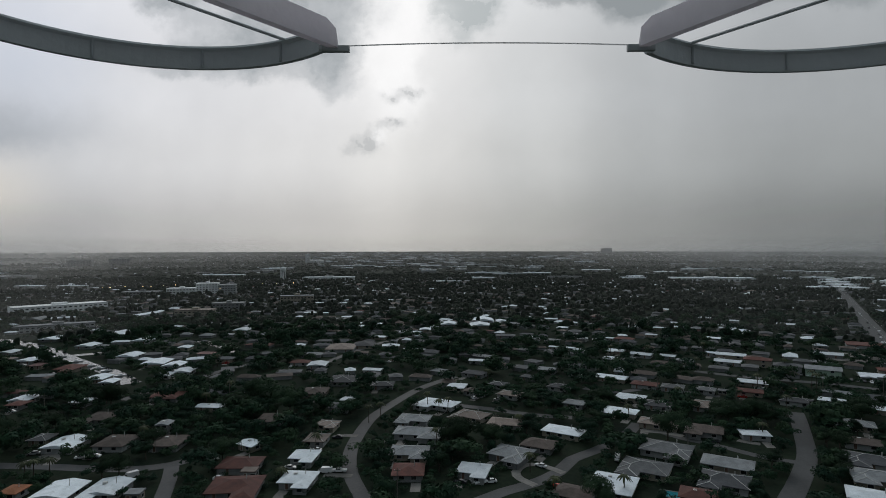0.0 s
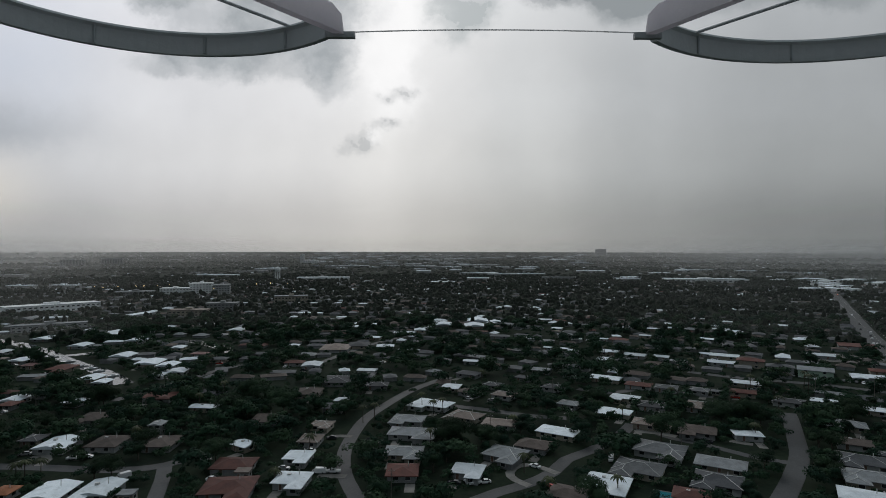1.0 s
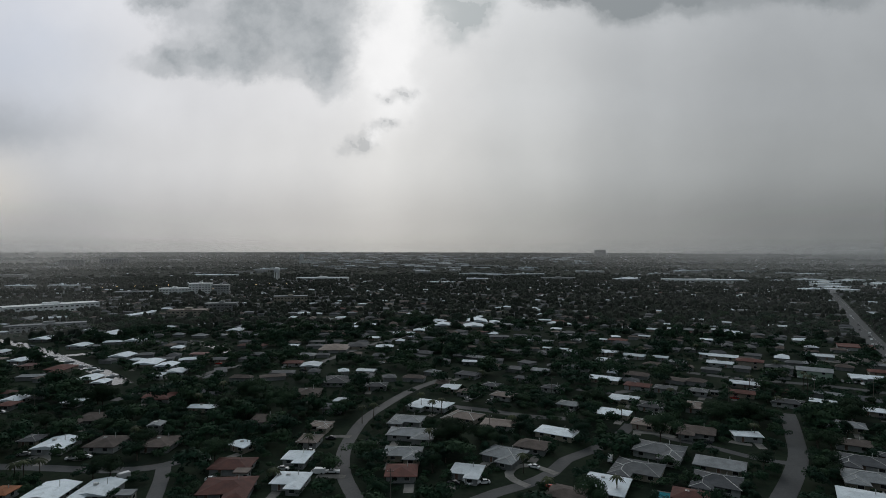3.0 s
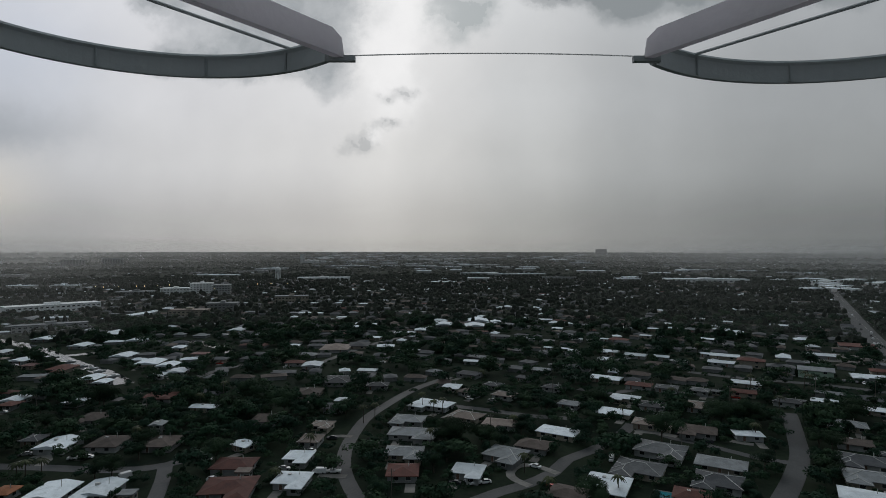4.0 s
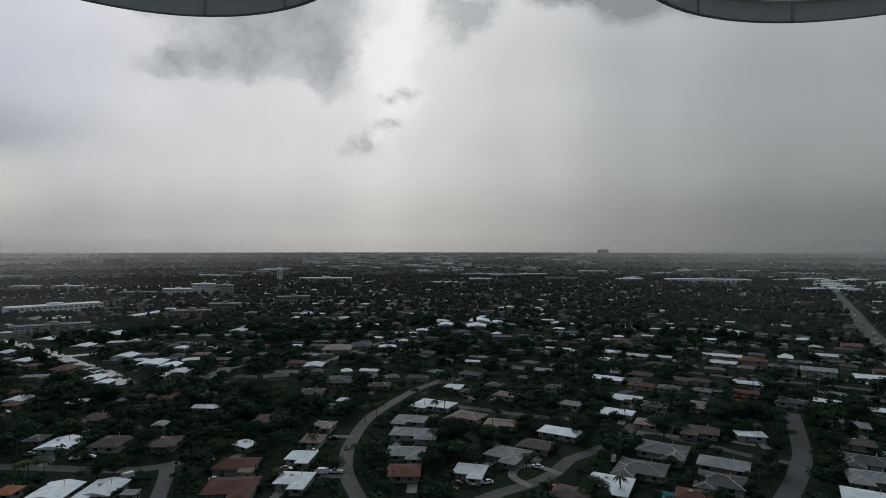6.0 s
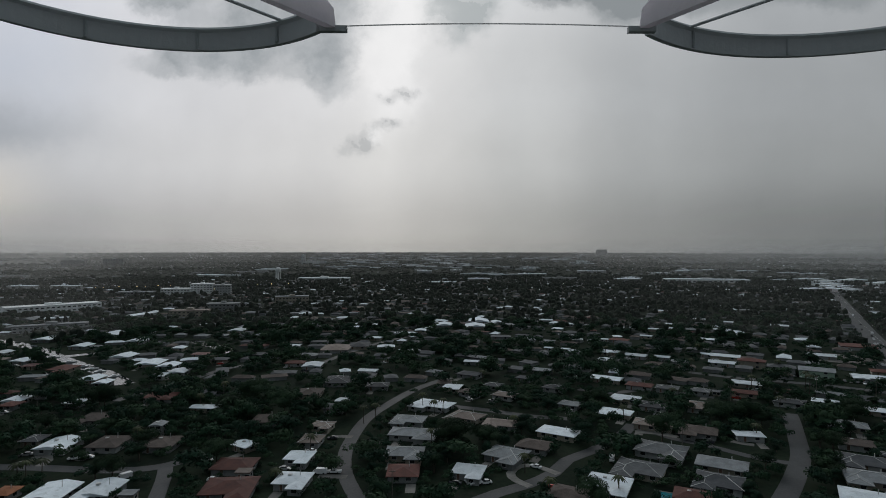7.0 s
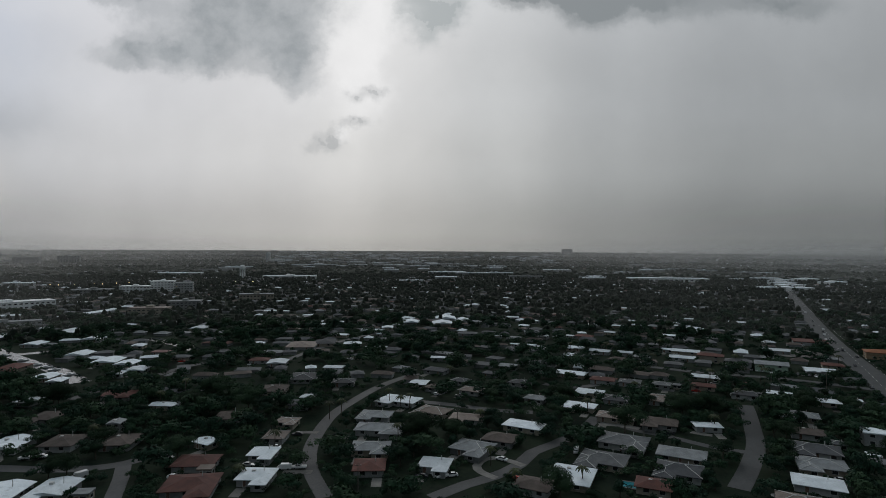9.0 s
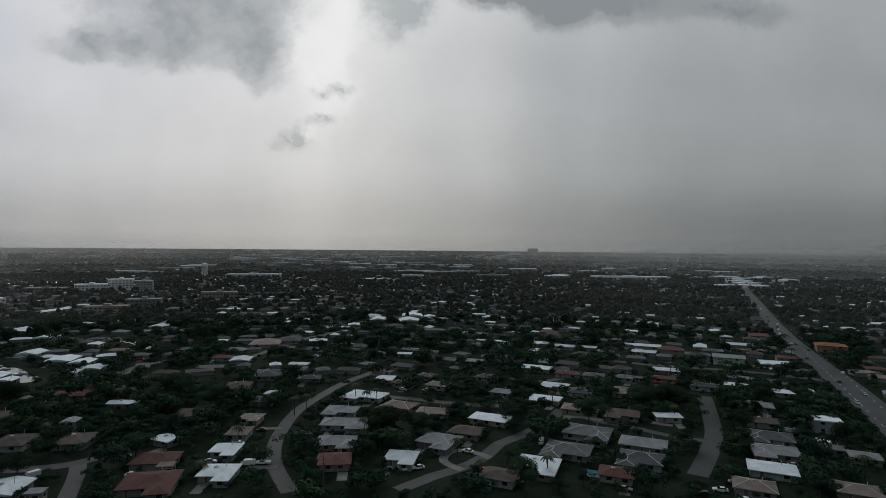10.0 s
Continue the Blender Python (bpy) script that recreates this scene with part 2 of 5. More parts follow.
M_PAINT = surface("road_paint", (0.4, 0.4, 0.38), (0.55, 0.55, 0.52), 0.7, 1.0)
M_LEAF = [surface("oak_leaves", (0.0105, 0.0255, 0.0165), (0.023, 0.050, 0.026), 0.7, 0.35, 3.0, bump=0.0, vary=0.35, spec=0.05),
          surface("ficus_leaves", (0.0098, 0.0235, 0.0165), (0.0195, 0.044, 0.0265), 0.65, 0.35, 3.0, bump=0.0, vary=0.35, spec=0.05),
          surface("olive_leaves", (0.0145, 0.029, 0.0175), (0.031, 0.055, 0.029), 0.7, 0.35, 3.0, bump=0.0, vary=0.35, spec=0.05)]
M_WOODS = surface("far_foliage", (0.006, 0.0115, 0.008), (0.018, 0.027, 0.017), 0.8, 0.02, 0.12, bump=0.0, vary=0.0, spec=0.15)
M_PALM = surface("palm_fronds", (0.016, 0.024, 0.009), (0.045, 0.055, 0.02), 0.6, 0.5, bump=0.0, spec=0.2)
M_BARK = surface("bark", (0.04, 0.032, 0.026), (0.09, 0.075, 0.06), 0.95, 2.0, 12.0, bump=0.5)
M_WATER = surface("canal_water", (0.01, 0.014, 0.014), (0.018, 0.022, 0.022), 0.06, 0.1, 0.8, bump=0.03, vary=0.0, spec=0.6)
M_POOL = surface("pool_water", (0.02, 0.16, 0.2), (0.04, 0.25, 0.3), 0.08, 0.3, bump=0.02, vary=0.0, spec=0.6)
M_TYRE = surface("rubber", (0.015, 0.015, 0.015), (0.03, 0.03, 0.03), 0.9)
CAR = {"white": surface("white_car_paint", (0.6, 0.61, 0.62), (0.7, 0.71, 0.72), 0.25, 1.0, bump=0.0, vary=0.05, spec=0.5),
       "dark": surface("dark_car_paint", (0.02, 0.022, 0.026), (0.03, 0.033, 0.04), 0.2, 1.0, bump=0.0, spec=0.6),
       "silver": surface("silver_car_paint", (0.3, 0.31, 0.32), (0.38, 0.39, 0.4), 0.3, 1.0, bump=0.0, spec=0.5, metal=0.5),
       "red": surface("red_car_paint", (0.3, 0.02, 0.015), (0.38, 0.03, 0.02), 0.25, 1.0, bump=0.0, spec=0.5)}
def plastic(name, dark_col, light_col, through_it):
    """Thin moulded plastic that lets some of the sky's light through."""
    m = surface(name, dark_col, light_col, 0.5, 20.0, 300.0, bump=0.05, vary=0.0, spec=0.4)
    t = m.node_tree
    b = t.nodes["Principled BSDF"]
    thin_col = wire(t, "ShaderNodeBsdfTranslucent", i0=(*light_col, 1))
    mix = wire(t, "ShaderNodeMixShader", i0=through_it, i1=b.outputs[0], i2=thin_col.outputs[0])
    t.links.new(mix.outputs[0], t.nodes["Material Output"].inputs[0])
    return m


M_GUARD = plastic("grey_guard_plastic", (0.50, 0.52, 0.53), (0.56, 0.58, 0.59), 0.34)
M_STRUT = plastic("pale_guard_plastic", (0.78, 0.74, 0.77), (0.86, 0.82, 0.85), 0.5)
M_CORD = plastic("cord", (0.66, 0.66, 0.66), (0.8, 0.8, 0.8), 0.7)
M_CONC = surface("pale_concrete", (0.66, 0.67, 0.67), (0.8, 0.81, 0.81), 0.85, 0.1, 1.0, vary=0.08, stain=(0.5, 0.5, 0.5))
M_POLE = surface("weathered_pole", (0.09, 0.08, 0.07), (0.16, 0.145, 0.13), 0.9, 1.0)


def lamp_glow(name, col, strength):
    m = bpy.data.materials.new(name)
    m.use_nodes = True
    b = m.node_tree.nodes["Principled BSDF"]
    b.inputs["Base Color"].default_value = (*col, 1)
    b.inputs["Emission Color"].default_value, b.inputs["Emission Strength"].default_value = (*col, 1), strength
    return m


M_LAMP = lamp_glow("sodium_lamp", (1.0, 0.72, 0.35), 4.0)
M_COOL = lamp_glow("white_lamp", (0.9, 0.95, 1.0), 7.0)
M_BRAKE = lamp_glow("tail_lamp", (1.0, 0.06, 0.03), 30.0)


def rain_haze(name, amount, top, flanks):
    """A see-through sheet standing in for rain haze, lit by the sky: densest at the ground and towards the storm's east
    side.
    """
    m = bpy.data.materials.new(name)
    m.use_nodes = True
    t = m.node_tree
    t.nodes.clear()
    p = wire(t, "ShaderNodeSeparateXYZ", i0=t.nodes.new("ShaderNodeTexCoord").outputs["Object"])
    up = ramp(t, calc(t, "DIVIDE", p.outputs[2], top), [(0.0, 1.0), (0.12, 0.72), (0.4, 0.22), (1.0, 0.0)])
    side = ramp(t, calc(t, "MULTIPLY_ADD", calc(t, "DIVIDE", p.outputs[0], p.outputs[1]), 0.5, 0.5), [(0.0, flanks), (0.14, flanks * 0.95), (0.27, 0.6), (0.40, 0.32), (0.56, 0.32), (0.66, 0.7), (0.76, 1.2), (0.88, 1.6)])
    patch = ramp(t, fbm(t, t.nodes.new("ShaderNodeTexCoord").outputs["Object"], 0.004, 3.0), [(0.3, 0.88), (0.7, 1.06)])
    # haze strength painted as opacity by height and direction
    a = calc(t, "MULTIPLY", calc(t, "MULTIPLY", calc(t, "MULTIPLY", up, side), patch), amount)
    # dimmer light under the eastern storm, painted into the haze colour by position
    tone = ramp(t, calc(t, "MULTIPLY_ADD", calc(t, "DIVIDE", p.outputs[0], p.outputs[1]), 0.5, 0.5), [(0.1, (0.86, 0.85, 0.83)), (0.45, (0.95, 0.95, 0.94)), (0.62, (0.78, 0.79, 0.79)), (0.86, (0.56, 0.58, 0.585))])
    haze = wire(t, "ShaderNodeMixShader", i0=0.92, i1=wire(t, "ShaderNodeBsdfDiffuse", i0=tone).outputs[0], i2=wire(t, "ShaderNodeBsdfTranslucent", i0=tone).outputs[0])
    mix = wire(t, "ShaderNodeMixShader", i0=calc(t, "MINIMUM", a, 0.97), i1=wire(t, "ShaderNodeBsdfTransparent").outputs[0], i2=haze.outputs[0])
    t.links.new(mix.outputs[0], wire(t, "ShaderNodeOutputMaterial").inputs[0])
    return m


# ---------------------------------------------------------------- helpers for meshes
TURN = -30.6      # the street grid's turn
GA = Vector((math.sin(radians(30.6)), math.cos(radians(30.6))))    # along the avenue
GC = Vector((math.cos(radians(30.6)), -math.sin(radians(30.6))))   # across it


def rise(x, y):
    """Height of the ground: level town, a slow swell beyond it."""
    return 52.0 * max(0.0, (math.hypot(x, y) - 1800.0) / 3100.0) ** 2


def mesh_of(name, verts, faces, mats, index=None, smooth=False):
    me = bpy.data.meshes.new(name)
    me.from_pydata([tuple(v) for v in verts], [], faces)
    for m in (mats if isinstance(mats, (list, tuple)) else [mats]):
        me.materials.append(m)
    if index is not None:
        me.polygons.foreach_set("material_index", index)
    if smooth:
        me.polygons.foreach_set("use_smooth", [True] * len(me.polygons))
    me.update()
    return me


def part(name, me, parent, label="", at=None):
    ob = new(name, me)
    ob.parent = parent
    if at is not None:
        ob.matrix_basis = at
    return tagged(ob, label) if label else ob


def box(v, f, x0, x1, y0, y1, z0, z1):
    n = len(v)
    v += [(x0, y0, z0), (x1, y0, z0), (x1, y1, z0), (x0, y1, z0), (x0, y0, z1), (x1, y0, z1), (x1, y1, z1), (x0, y1, z1)]
    f += [tuple(n + i for i in q) for q in ((0, 3, 2, 1), (4, 5, 6, 7), (0, 1, 5, 4), (1, 2, 6, 5), (2, 3, 7, 6), (3, 0, 4, 7))]


def box_mesh(name, dims, mat):
    v, f = [], []
    box(v, f, *dims)
    return mesh_of(name, v, f, mat)


def tube(v, f, a, b, ra, rb, sides=6):
    a, b = Vector(a), Vector(b)
    q = (b - a).to_track_quat("Z", "Y")
    n = len(v)
    for end, r in ((a, ra), (b, rb)):
        for i in range(sides):
            w = 2 * math.pi * i / sides
            v.append(tuple(end + q @ Vector((math.cos(w) * r, math.sin(w) * r, 0))))
    for i in range(sides):
        j = (i + 1) % sides
        f.append((n + i, n + j, n + sides + j, n + sides + i))
    f.append(tuple(n + sides + i for i in range(sides)))
    f.append(tuple(n + i for i in reversed(range(sides))))


# ---------------------------------------------------------------- ground, roads, canal
rings = [0, 60, 120, 180, 240, 320, 420, 560, 760, 1000, 1400, 1800, 2300, 2900, 3500, 4200, 4950]
gv, gf, SEG = [(0, 0, 0)], [], 72
for r in rings[1:]:
    for i in range(SEG):
        a = 2 * math.pi * i / SEG
        gv.append((math.sin(a) * r, math.cos(a) * r, rise(r, 0)))
for i in range(SEG):
    gf.append((0, 1 + (i + 1) % SEG, 1 + i))
for k in range(len(rings) - 2):
    for i in range(SEG):
        a, b = 1 + k * SEG, 1 + (k + 1) * SEG
        gf.append((a + i, a + (i + 1) % SEG, b + (i + 1) % SEG, b + i))
tagged(new("ground", mesh_of("ground", gv, gf, M_GRASS)), "dark grassy ground of lawns and verges under the suburb", "ground", kind="structure")

LAID = []
ROADS = []     # middle lines and half widths, to keep trees and houses off


def road(name, pts, width, label, z=0.06, mat=None, kind="road", clear=0.0):
    """A strip of paving along a smooth line of places, with a low edge."""
    z += 0.005 * len(LAID)      # crossing strips lie a little above one another
    LAID.append(name)
    line = []
    P = [Vector(p) for p in pts]
    for i in range(len(P) - 1):
        p0, p1, p2, p3 = P[max(i - 1, 0)], P[i], P[i + 1], P[min(i + 2, len(P) - 1)]
        steps = max(2, min(40, int((p2 - p1).length / 6)))
        for k in range(steps):
            t = k / steps
            line.append(0.5 * ((2 * p1) + (p2 - p0) * t + (2 * p0 - 5 * p1 + 4 * p2 - p3) * t * t + (3 * p1 - p0 - 3 * p2 + p3) * t ** 3))
    line.append(P[-1])
    v, f = [], []
    for i, p in enumerate(line):
        d = (line[min(i + 1, len(line) - 1)] - line[max(i - 1, 0)]).normalized()
        n = Vector((-d.y, d.x)) * width / 2
        for q, h in ((p + n * 1.04, -0.05), (p + n, z), (p - n, z), (p - n * 1.04, -0.05)):
            v.append((q.x, q.y, h + rise(q.x, q.y)))
        if i:
            for k in range(3):
                a, b = 4 * (i - 1) + k, 4 * i + k
                f.append((a, a + 1, b + 1, b))
        ROADS.append((p.x, p.y, width / 2 + clear))
    return tagged(new(name, mesh_of(name, v, f, mat or M_ROAD)), label, kind, kind="structure")


# ---------------------------------------------------------------- streets
road('road', [(-25.7, 182), (-34.1, 204.9), (-37.9, 227.7), (-37.5, 252.3), (-34.7, 275.2), (-27.4, 298.3), (-18.6, 321.8), (-8, 342), (5.6, 360.1)], 5.4, 'narrow curved grey residential street')
road('road', [(7.5, 180.4), (19.1, 190), (29.3, 196.4), (39.9, 206.4), (47.7, 219.1), (58.7, 228.3), (73.3, 243.3), (82, 255.5), (87.2, 263.8)], 5.4, 'grey residential street bending between houses')
road('road', [(107.9, 182.5), (122.5, 200.4), (138.4, 222.3), (151.3, 245.7), (164.2, 270.2), (169.6, 281.4)], 6.8, 'wide grey dead-end street between lawns')
road('road', [(132.6, 215.2), (123.2, 219.3), (116.1, 226.5), (107.2, 236.4), (98.4, 243.4), (92.4, 253.2)], 4.2, 'narrow grey side street joining the dead-end street')
road('road', [(-169.2, 212.4), (-147.8, 211.4), (-128.1, 209.3), (-111.8, 209.3), (-101.7, 213.7), (-97.7, 218.8)], 5.6, 'grey residential street past white-roofed houses')
road('road', [(-101, 211.5), (-96.4, 200.1), (-90.6, 182.3)], 5, 'grey side street turning off beside a lawn')
road('road', [(-171.3, 303.9), (-166, 328.4), (-157.6, 345.1), (-152.3, 360.3), (-143.2, 387.8), (-123.8, 411.4)], 5.4, 'pale grey street between rows of houses')
road('road', [(161.1, 375.8), (181.4, 361), (206.2, 348.8), (224.5, 340.2), (240.1, 329.4), (253.7, 317.9), (262.3, 309.5)], 6.5, 'grey cross street with parked cars')
road('road', [(78.2, 329.8), (93.4, 320.8), (117.1, 330), (132.9, 321), (147.2, 311.3)], 5, 'grey street between bungalows')
road('road', [(-87.3, 395.7), (-72.1, 445.3), (-51.2, 496.8), (-13.6, 550.4), (30.5, 569.7)], 5, 'long grey street crossing the suburb')
road('road', [(-8.2, 302.5), (6.4, 293.8), (23.1, 286.7), (41.3, 277), (59.3, 272.5)], 5.5, 'grey street behind tan bungalows')
road('driveway', [(30, 194.6), (25.6, 200.3), (24.7, 206.3), (28.6, 212.8), (34.9, 212.8), (41.7, 205.3)], 3.2, 'curved tan paved driveway', z=0.045, mat=M_PATH)
road('driveway', [(-158.5, 214.7), (-156.2, 218.7), (-154.1, 224.1), (-148.7, 218.7), (-148.2, 212.5)], 3.2, 'curved tan paved driveway', z=0.045, mat=M_PATH)
road('driveway', [(84.9, 253.2), (94, 250.9), (100.5, 245.6)], 4, 'pale concrete driveway', z=0.045, mat=M_PATH)
road('driveway', [(-37.9, 245.9), (-42.8, 246.7), (-46.8, 245.9)], 3.4, 'pale concrete driveway', z=0.045, mat=M_PATH)
road('driveway', [(-33.2, 202.7), (-38.2, 203.2), (-43.3, 203.7)], 3.4, 'pale concrete driveway', z=0.045, mat=M_PATH)
road('driveway', [(120.9, 240.6), (124.2, 237.8), (127.8, 235.7)], 3.4, 'pale concrete driveway', z=0.045, mat=M_PATH)
road('driveway', [(-32.2, 239.5), (-27.5, 239.5), (-24, 239.5)], 3.4, 'pale concrete driveway', z=0.045, mat=M_PATH)

avenue = road("road", [(150, 100), (253.7, 277), (311.8, 384.9), (407, 549.6), (694.7, 1016.6), (983, 1501), (1380, 2170)], 15, "broad wet grey avenue with turning lanes")
lines_v, lines_f = [], []
for k in range(90):      # lane dashes along the avenue's middle
    for off in (-4.0, 4.0):
        p = Vector((253.7, 277.0)) + GA * (k * 12.0 - 60) + GC * off
        a, b = GA * 2.0, GC * 0.12
        n = len(lines_v)
        lines_v += [(*(p - a - b), 0.22), (*(p - a + b), 0.22), (*(p + a + b), 0.22), (*(p + a - b), 0.22)]
        lines_f.append((n, n + 1, n + 2, n + 3))
tagged(new("lane_marking", mesh_of("lane_marking", lines_v, lines_f, M_PAINT)), "worn white lane dashes on the avenue", "marking", kind="structure")



def canal(name, pts, width):
    road(name, pts, width, "dull canal water mirroring the pale sky", z=0.03, mat=M_WATER, kind="water", clear=4.0)


canal("water", [(-409.6, 514.1), (-361.2, 489.5), (-322.7, 461.8), (-284.4, 427.9), (-252.5, 400.7), (-223.7, 378.4), (-204.1, 360.1), (-187.1, 342)], 11)
canal("water", [(-219.3, 504.6), (-195, 483.7), (-172.7, 461.8), (-157.4, 441.8)], 11)
canal("water", [(-284.4, 427.9), (-271.2, 437.1), (-259.7, 446.7)], 9)
lotv, lotf = [], []
box(lotv, lotf, -24, 24, -20, 20, -0.05, 0.07)
lot = tagged(new("pavement", mesh_of("pavement", lotv, lotf, M_PATH)), "pale parking lot beside the avenue", "pavement", kind="structure")
lot.matrix_basis = pose(300, 420, 0, 0, 0, TURN)

# ---------------------------------------------------------------- bungalows
HOMES = []      # places and radii
PANE = {}
DRIVES = []


def roof_block(v, f, x0, x1, y0, y1, z, style, pitch=0.27, over=0.7):
    """One hipped, gabled or flat roof over a rectangle, with a deep eave."""
    x0, x1, y0, y1 = x0 - over, x1 + over, y0 - over, y1 + over
    if style == "flat":
        box(v, f, x0 + 0.4, x1 - 0.4, y0 + 0.4, y1 - 0.4, z, z + 0.45)
        return []
    n = len(v)
    lo, hi = z - 0.16, z + 0.06
    w, d = x1 - x0, y1 - y0
    along = w >= d
    half = (d if along else w) / 2
    top = hi + half * pitch
    inset = half * (0.95 if style == "hip" else 0.0)
    v += [(x0, y0, lo), (x1, y0, lo), (x1, y1, lo), (x0, y1, lo), (x0, y0, hi), (x1, y0, hi), (x1, y1, hi), (x0, y1, hi)]
    cx, cy = (x0 + x1) / 2, (y0 + y1) / 2
    if along:
        r = [(x0 + inset, cy, top), (x1 - inset, cy, top)]
        tops = [(4, 5, 9, 8), (5, 6, 9), (6, 7, 8, 9), (7, 4, 8)]
    else:
        r = [(cx, y0 + inset, top), (cx, y1 - inset, top)]
        tops = [(4, 5, 8), (5, 6, 9, 8), (6, 7, 9), (7, 4, 8, 9)]
    v += r
    f += [tuple(n + i for i in q) for q in [(0, 3, 2, 1), (0, 1, 5, 4), (1, 2, 6, 5), (2, 3, 7, 6), (3, 0, 4, 7)] + tops]
    ends = [(x0, y0, hi), (x1, y0, hi), (x1, y1, hi), (x0, y1, hi)]
    near = [0, 1, 1, 0] if along else [0, 0, 1, 1]
    return [(r[0], r[1])] + [(e, r[k]) for e, k in zip(ends, near)]


def pane_mesh(w, h, wood):
    key = (round(w, 1), round(h, 1), wood)
    if key not in PANE:
        v, f = [], []
        box(v, f, -w / 2, w / 2, -0.09, 0, 0, h)
        me_glass = mesh_of("pane", v, f, M_GLASS if not wood else M_DOOR)
        v, f = [], []
        for a in ((-w / 2 - 0.1, -w / 2, -0.13, 0, -0.1, h + 0.1), (w / 2, w / 2 + 0.1, -0.13, 0, -0.1, h + 0.1), (-w / 2, w / 2, -0.13, 0, h, h + 0.1), (-w / 2, w / 2, -0.16, 0, -0.12, 0)):
            box(v, f, *a)
        PANE[key] = (me_glass, mesh_of("window_frame", v, f, M_FASCIA))
    return PANE[key]


WORDS = {"white": "white", "light": "pale grey", "grey": "grey", "slate": "dark grey", "brown": "brown", "red": "terracotta red", "tan": "tan", "pink": "pinkish", "orange": "orange"}
WALLS = ["white", "cream", "grey", "mint green", "tan"]


def house(x, y, w, d, rot, roof, storeys=1, style="hip", wing=0, caps=False, wall=None):
    rnd = random.Random(int(x * 13 + y * 7))
    near = y < 345
    wall = wall if wall is not None else rnd.choice((0, 0, 1, 2))
    h = 2.5 * storeys
    kind = "bungalow" if storeys == 1 else "two-storey building"
    root = new("house" if storeys == 1 else "apartment_house")
    root.matrix_basis = pose(x, y, rise(x, y), 0, 0, rot)
    shape = {"hip": "hipped", "gable": "gabled", "flat": "flat"}[style]
    tagged(root, f"{WALLS[wall]} stucco {kind} with a {WORDS[roof]} {shape} roof" + (" and side wing" if wing else ""), "house", "houses of the suburb")
    HOMES.append((x, y, math.hypot(w, d) / 2, w, d, rot))
    v, f = [], []
    blocks = [(-w / 2, w / 2, -d / 2, d / 2)]
    if wing:
        ww = w * 0.42
        cx = wing * (w / 2 - ww / 2)
        blocks.append((cx - ww / 2, cx + ww / 2, -d / 2 - d * 0.38, -d / 2 + 0.4))
    for b in blocks:
        box(v, f, *b, -0.2, h)
    part("wall", mesh_of("wall", v, f, WALL[wall]), root)
    v, f, ridges = [], [], []
    for k, b in enumerate(blocks):
        b = b if not k else (b[0], b[1], b[2], b[3] + d * 0.45)
        ridges += roof_block(v, f, *b, h - 0.03 * k, style, pitch=(0.15 if roof == 'white' else 0.22) + 0.05 * rnd.random())
    top = part("roof", mesh_of("roof", v, f, ROOF[roof]), root)
    if caps or (near and style == "hip" and roof in ("grey", "slate", "light", "tan") and rnd.random() < 0.6):
        for a, b in ridges:
            v, f = [], []
            a, b = Vector(a) + Vector((0, 0, 0.03)), Vector(b) + Vector((0, 0, 0.03))
            if (b - a).length > 0.5:
                tube(v, f, a, b, 0.13, 0.13, 5)
                part("ridge_cap", mesh_of("ridge_cap", v, f, M_RIDGE), top, "pale mortared ridge cap")
    # openings on the four sides, then a door and roof fittings
    spots = []
    count = max(2, int(w / 5)) if near else 2
    for i in range(count):
        cx = (i + 0.5) / count * w - w / 2 + rnd.uniform(-0.5, 0.5)
        for s in range(storeys):
            spots.append((cx, -d / 2, 0, s))
            if near:
                spots.append((-cx, d / 2, 180, s))
    for s in range(storeys):
        spots += [(w / 2, 0, 90, s), (-w / 2, 0, 270, s)]
    door_at = rnd.randrange(count)
    for k, (cx, cy, turn, s) in enumerate(spots):
        if wing and turn == 0 and abs(cx - wing * (w / 2 - w * 0.21)) < w * 0.21 + 0.9:
            cy -= d * 0.38
        is_door = k == door_at
        glass, fr = pane_mesh(1.0 if is_door else 1.7, 2.05 if is_door else 1.15, is_door)
        m = pose(cx, cy, 0.1 if is_door else 0.95 + 2.7 * s, 0, 0, turn)
        pane = part("door" if is_door else "window", glass, root, "", m)
        part("door_frame" if is_door else "window_frame", fr, pane)
    if y < 480 and storeys == 1 and w > 7 and rnd.random() < 0.6:
        # a short paved drive beside the front door, some with a car on it
        side = -wing if wing else rnd.choice((-1, 1))
        m = pose(x, y, 0, 0, 0, rot) @ pose(side * w * 0.3, -d / 2 - 4.2, 0)
        slab = tagged(new("driveway", box_mesh("driveway", (-1.7, 1.7, -3.6, 3.6, -0.05, 0.035), M_PATH)), "short pale concrete driveway before a bungalow", "driveway", kind="structure")
        slab.matrix_basis = m
        HOMES.append((m.translation.x, m.translation.y, 3.8, 2.6, 6.0, rot))
        if rnd.random() < 0.5:
            DRIVES.append((m.translation.x, m.translation.y, rot + rnd.choice((0, 180)), rnd.choice(("white", "silver", "dark", "white", "red"))))
    if near and style != "flat":
        v, f = [], []
        tube(v, f, (w * 0.2, d * 0.1, h), (w * 0.2, d * 0.1, h + d * 0.2 + 0.5), 0.12, 0.12, 6)
        part("vent_pipe", mesh_of("vent_pipe", v, f, M_FASCIA), root)
        if rnd.random() < 0.4:
            part("roof_unit", box_mesh("roof_unit", (-0.6 - w * 0.1, 0.6 - w * 0.1, -0.5, 0.5, h, h + d * 0.1 + 0.4), M_FASCIA), root, "pale metal cooling unit")
    return root


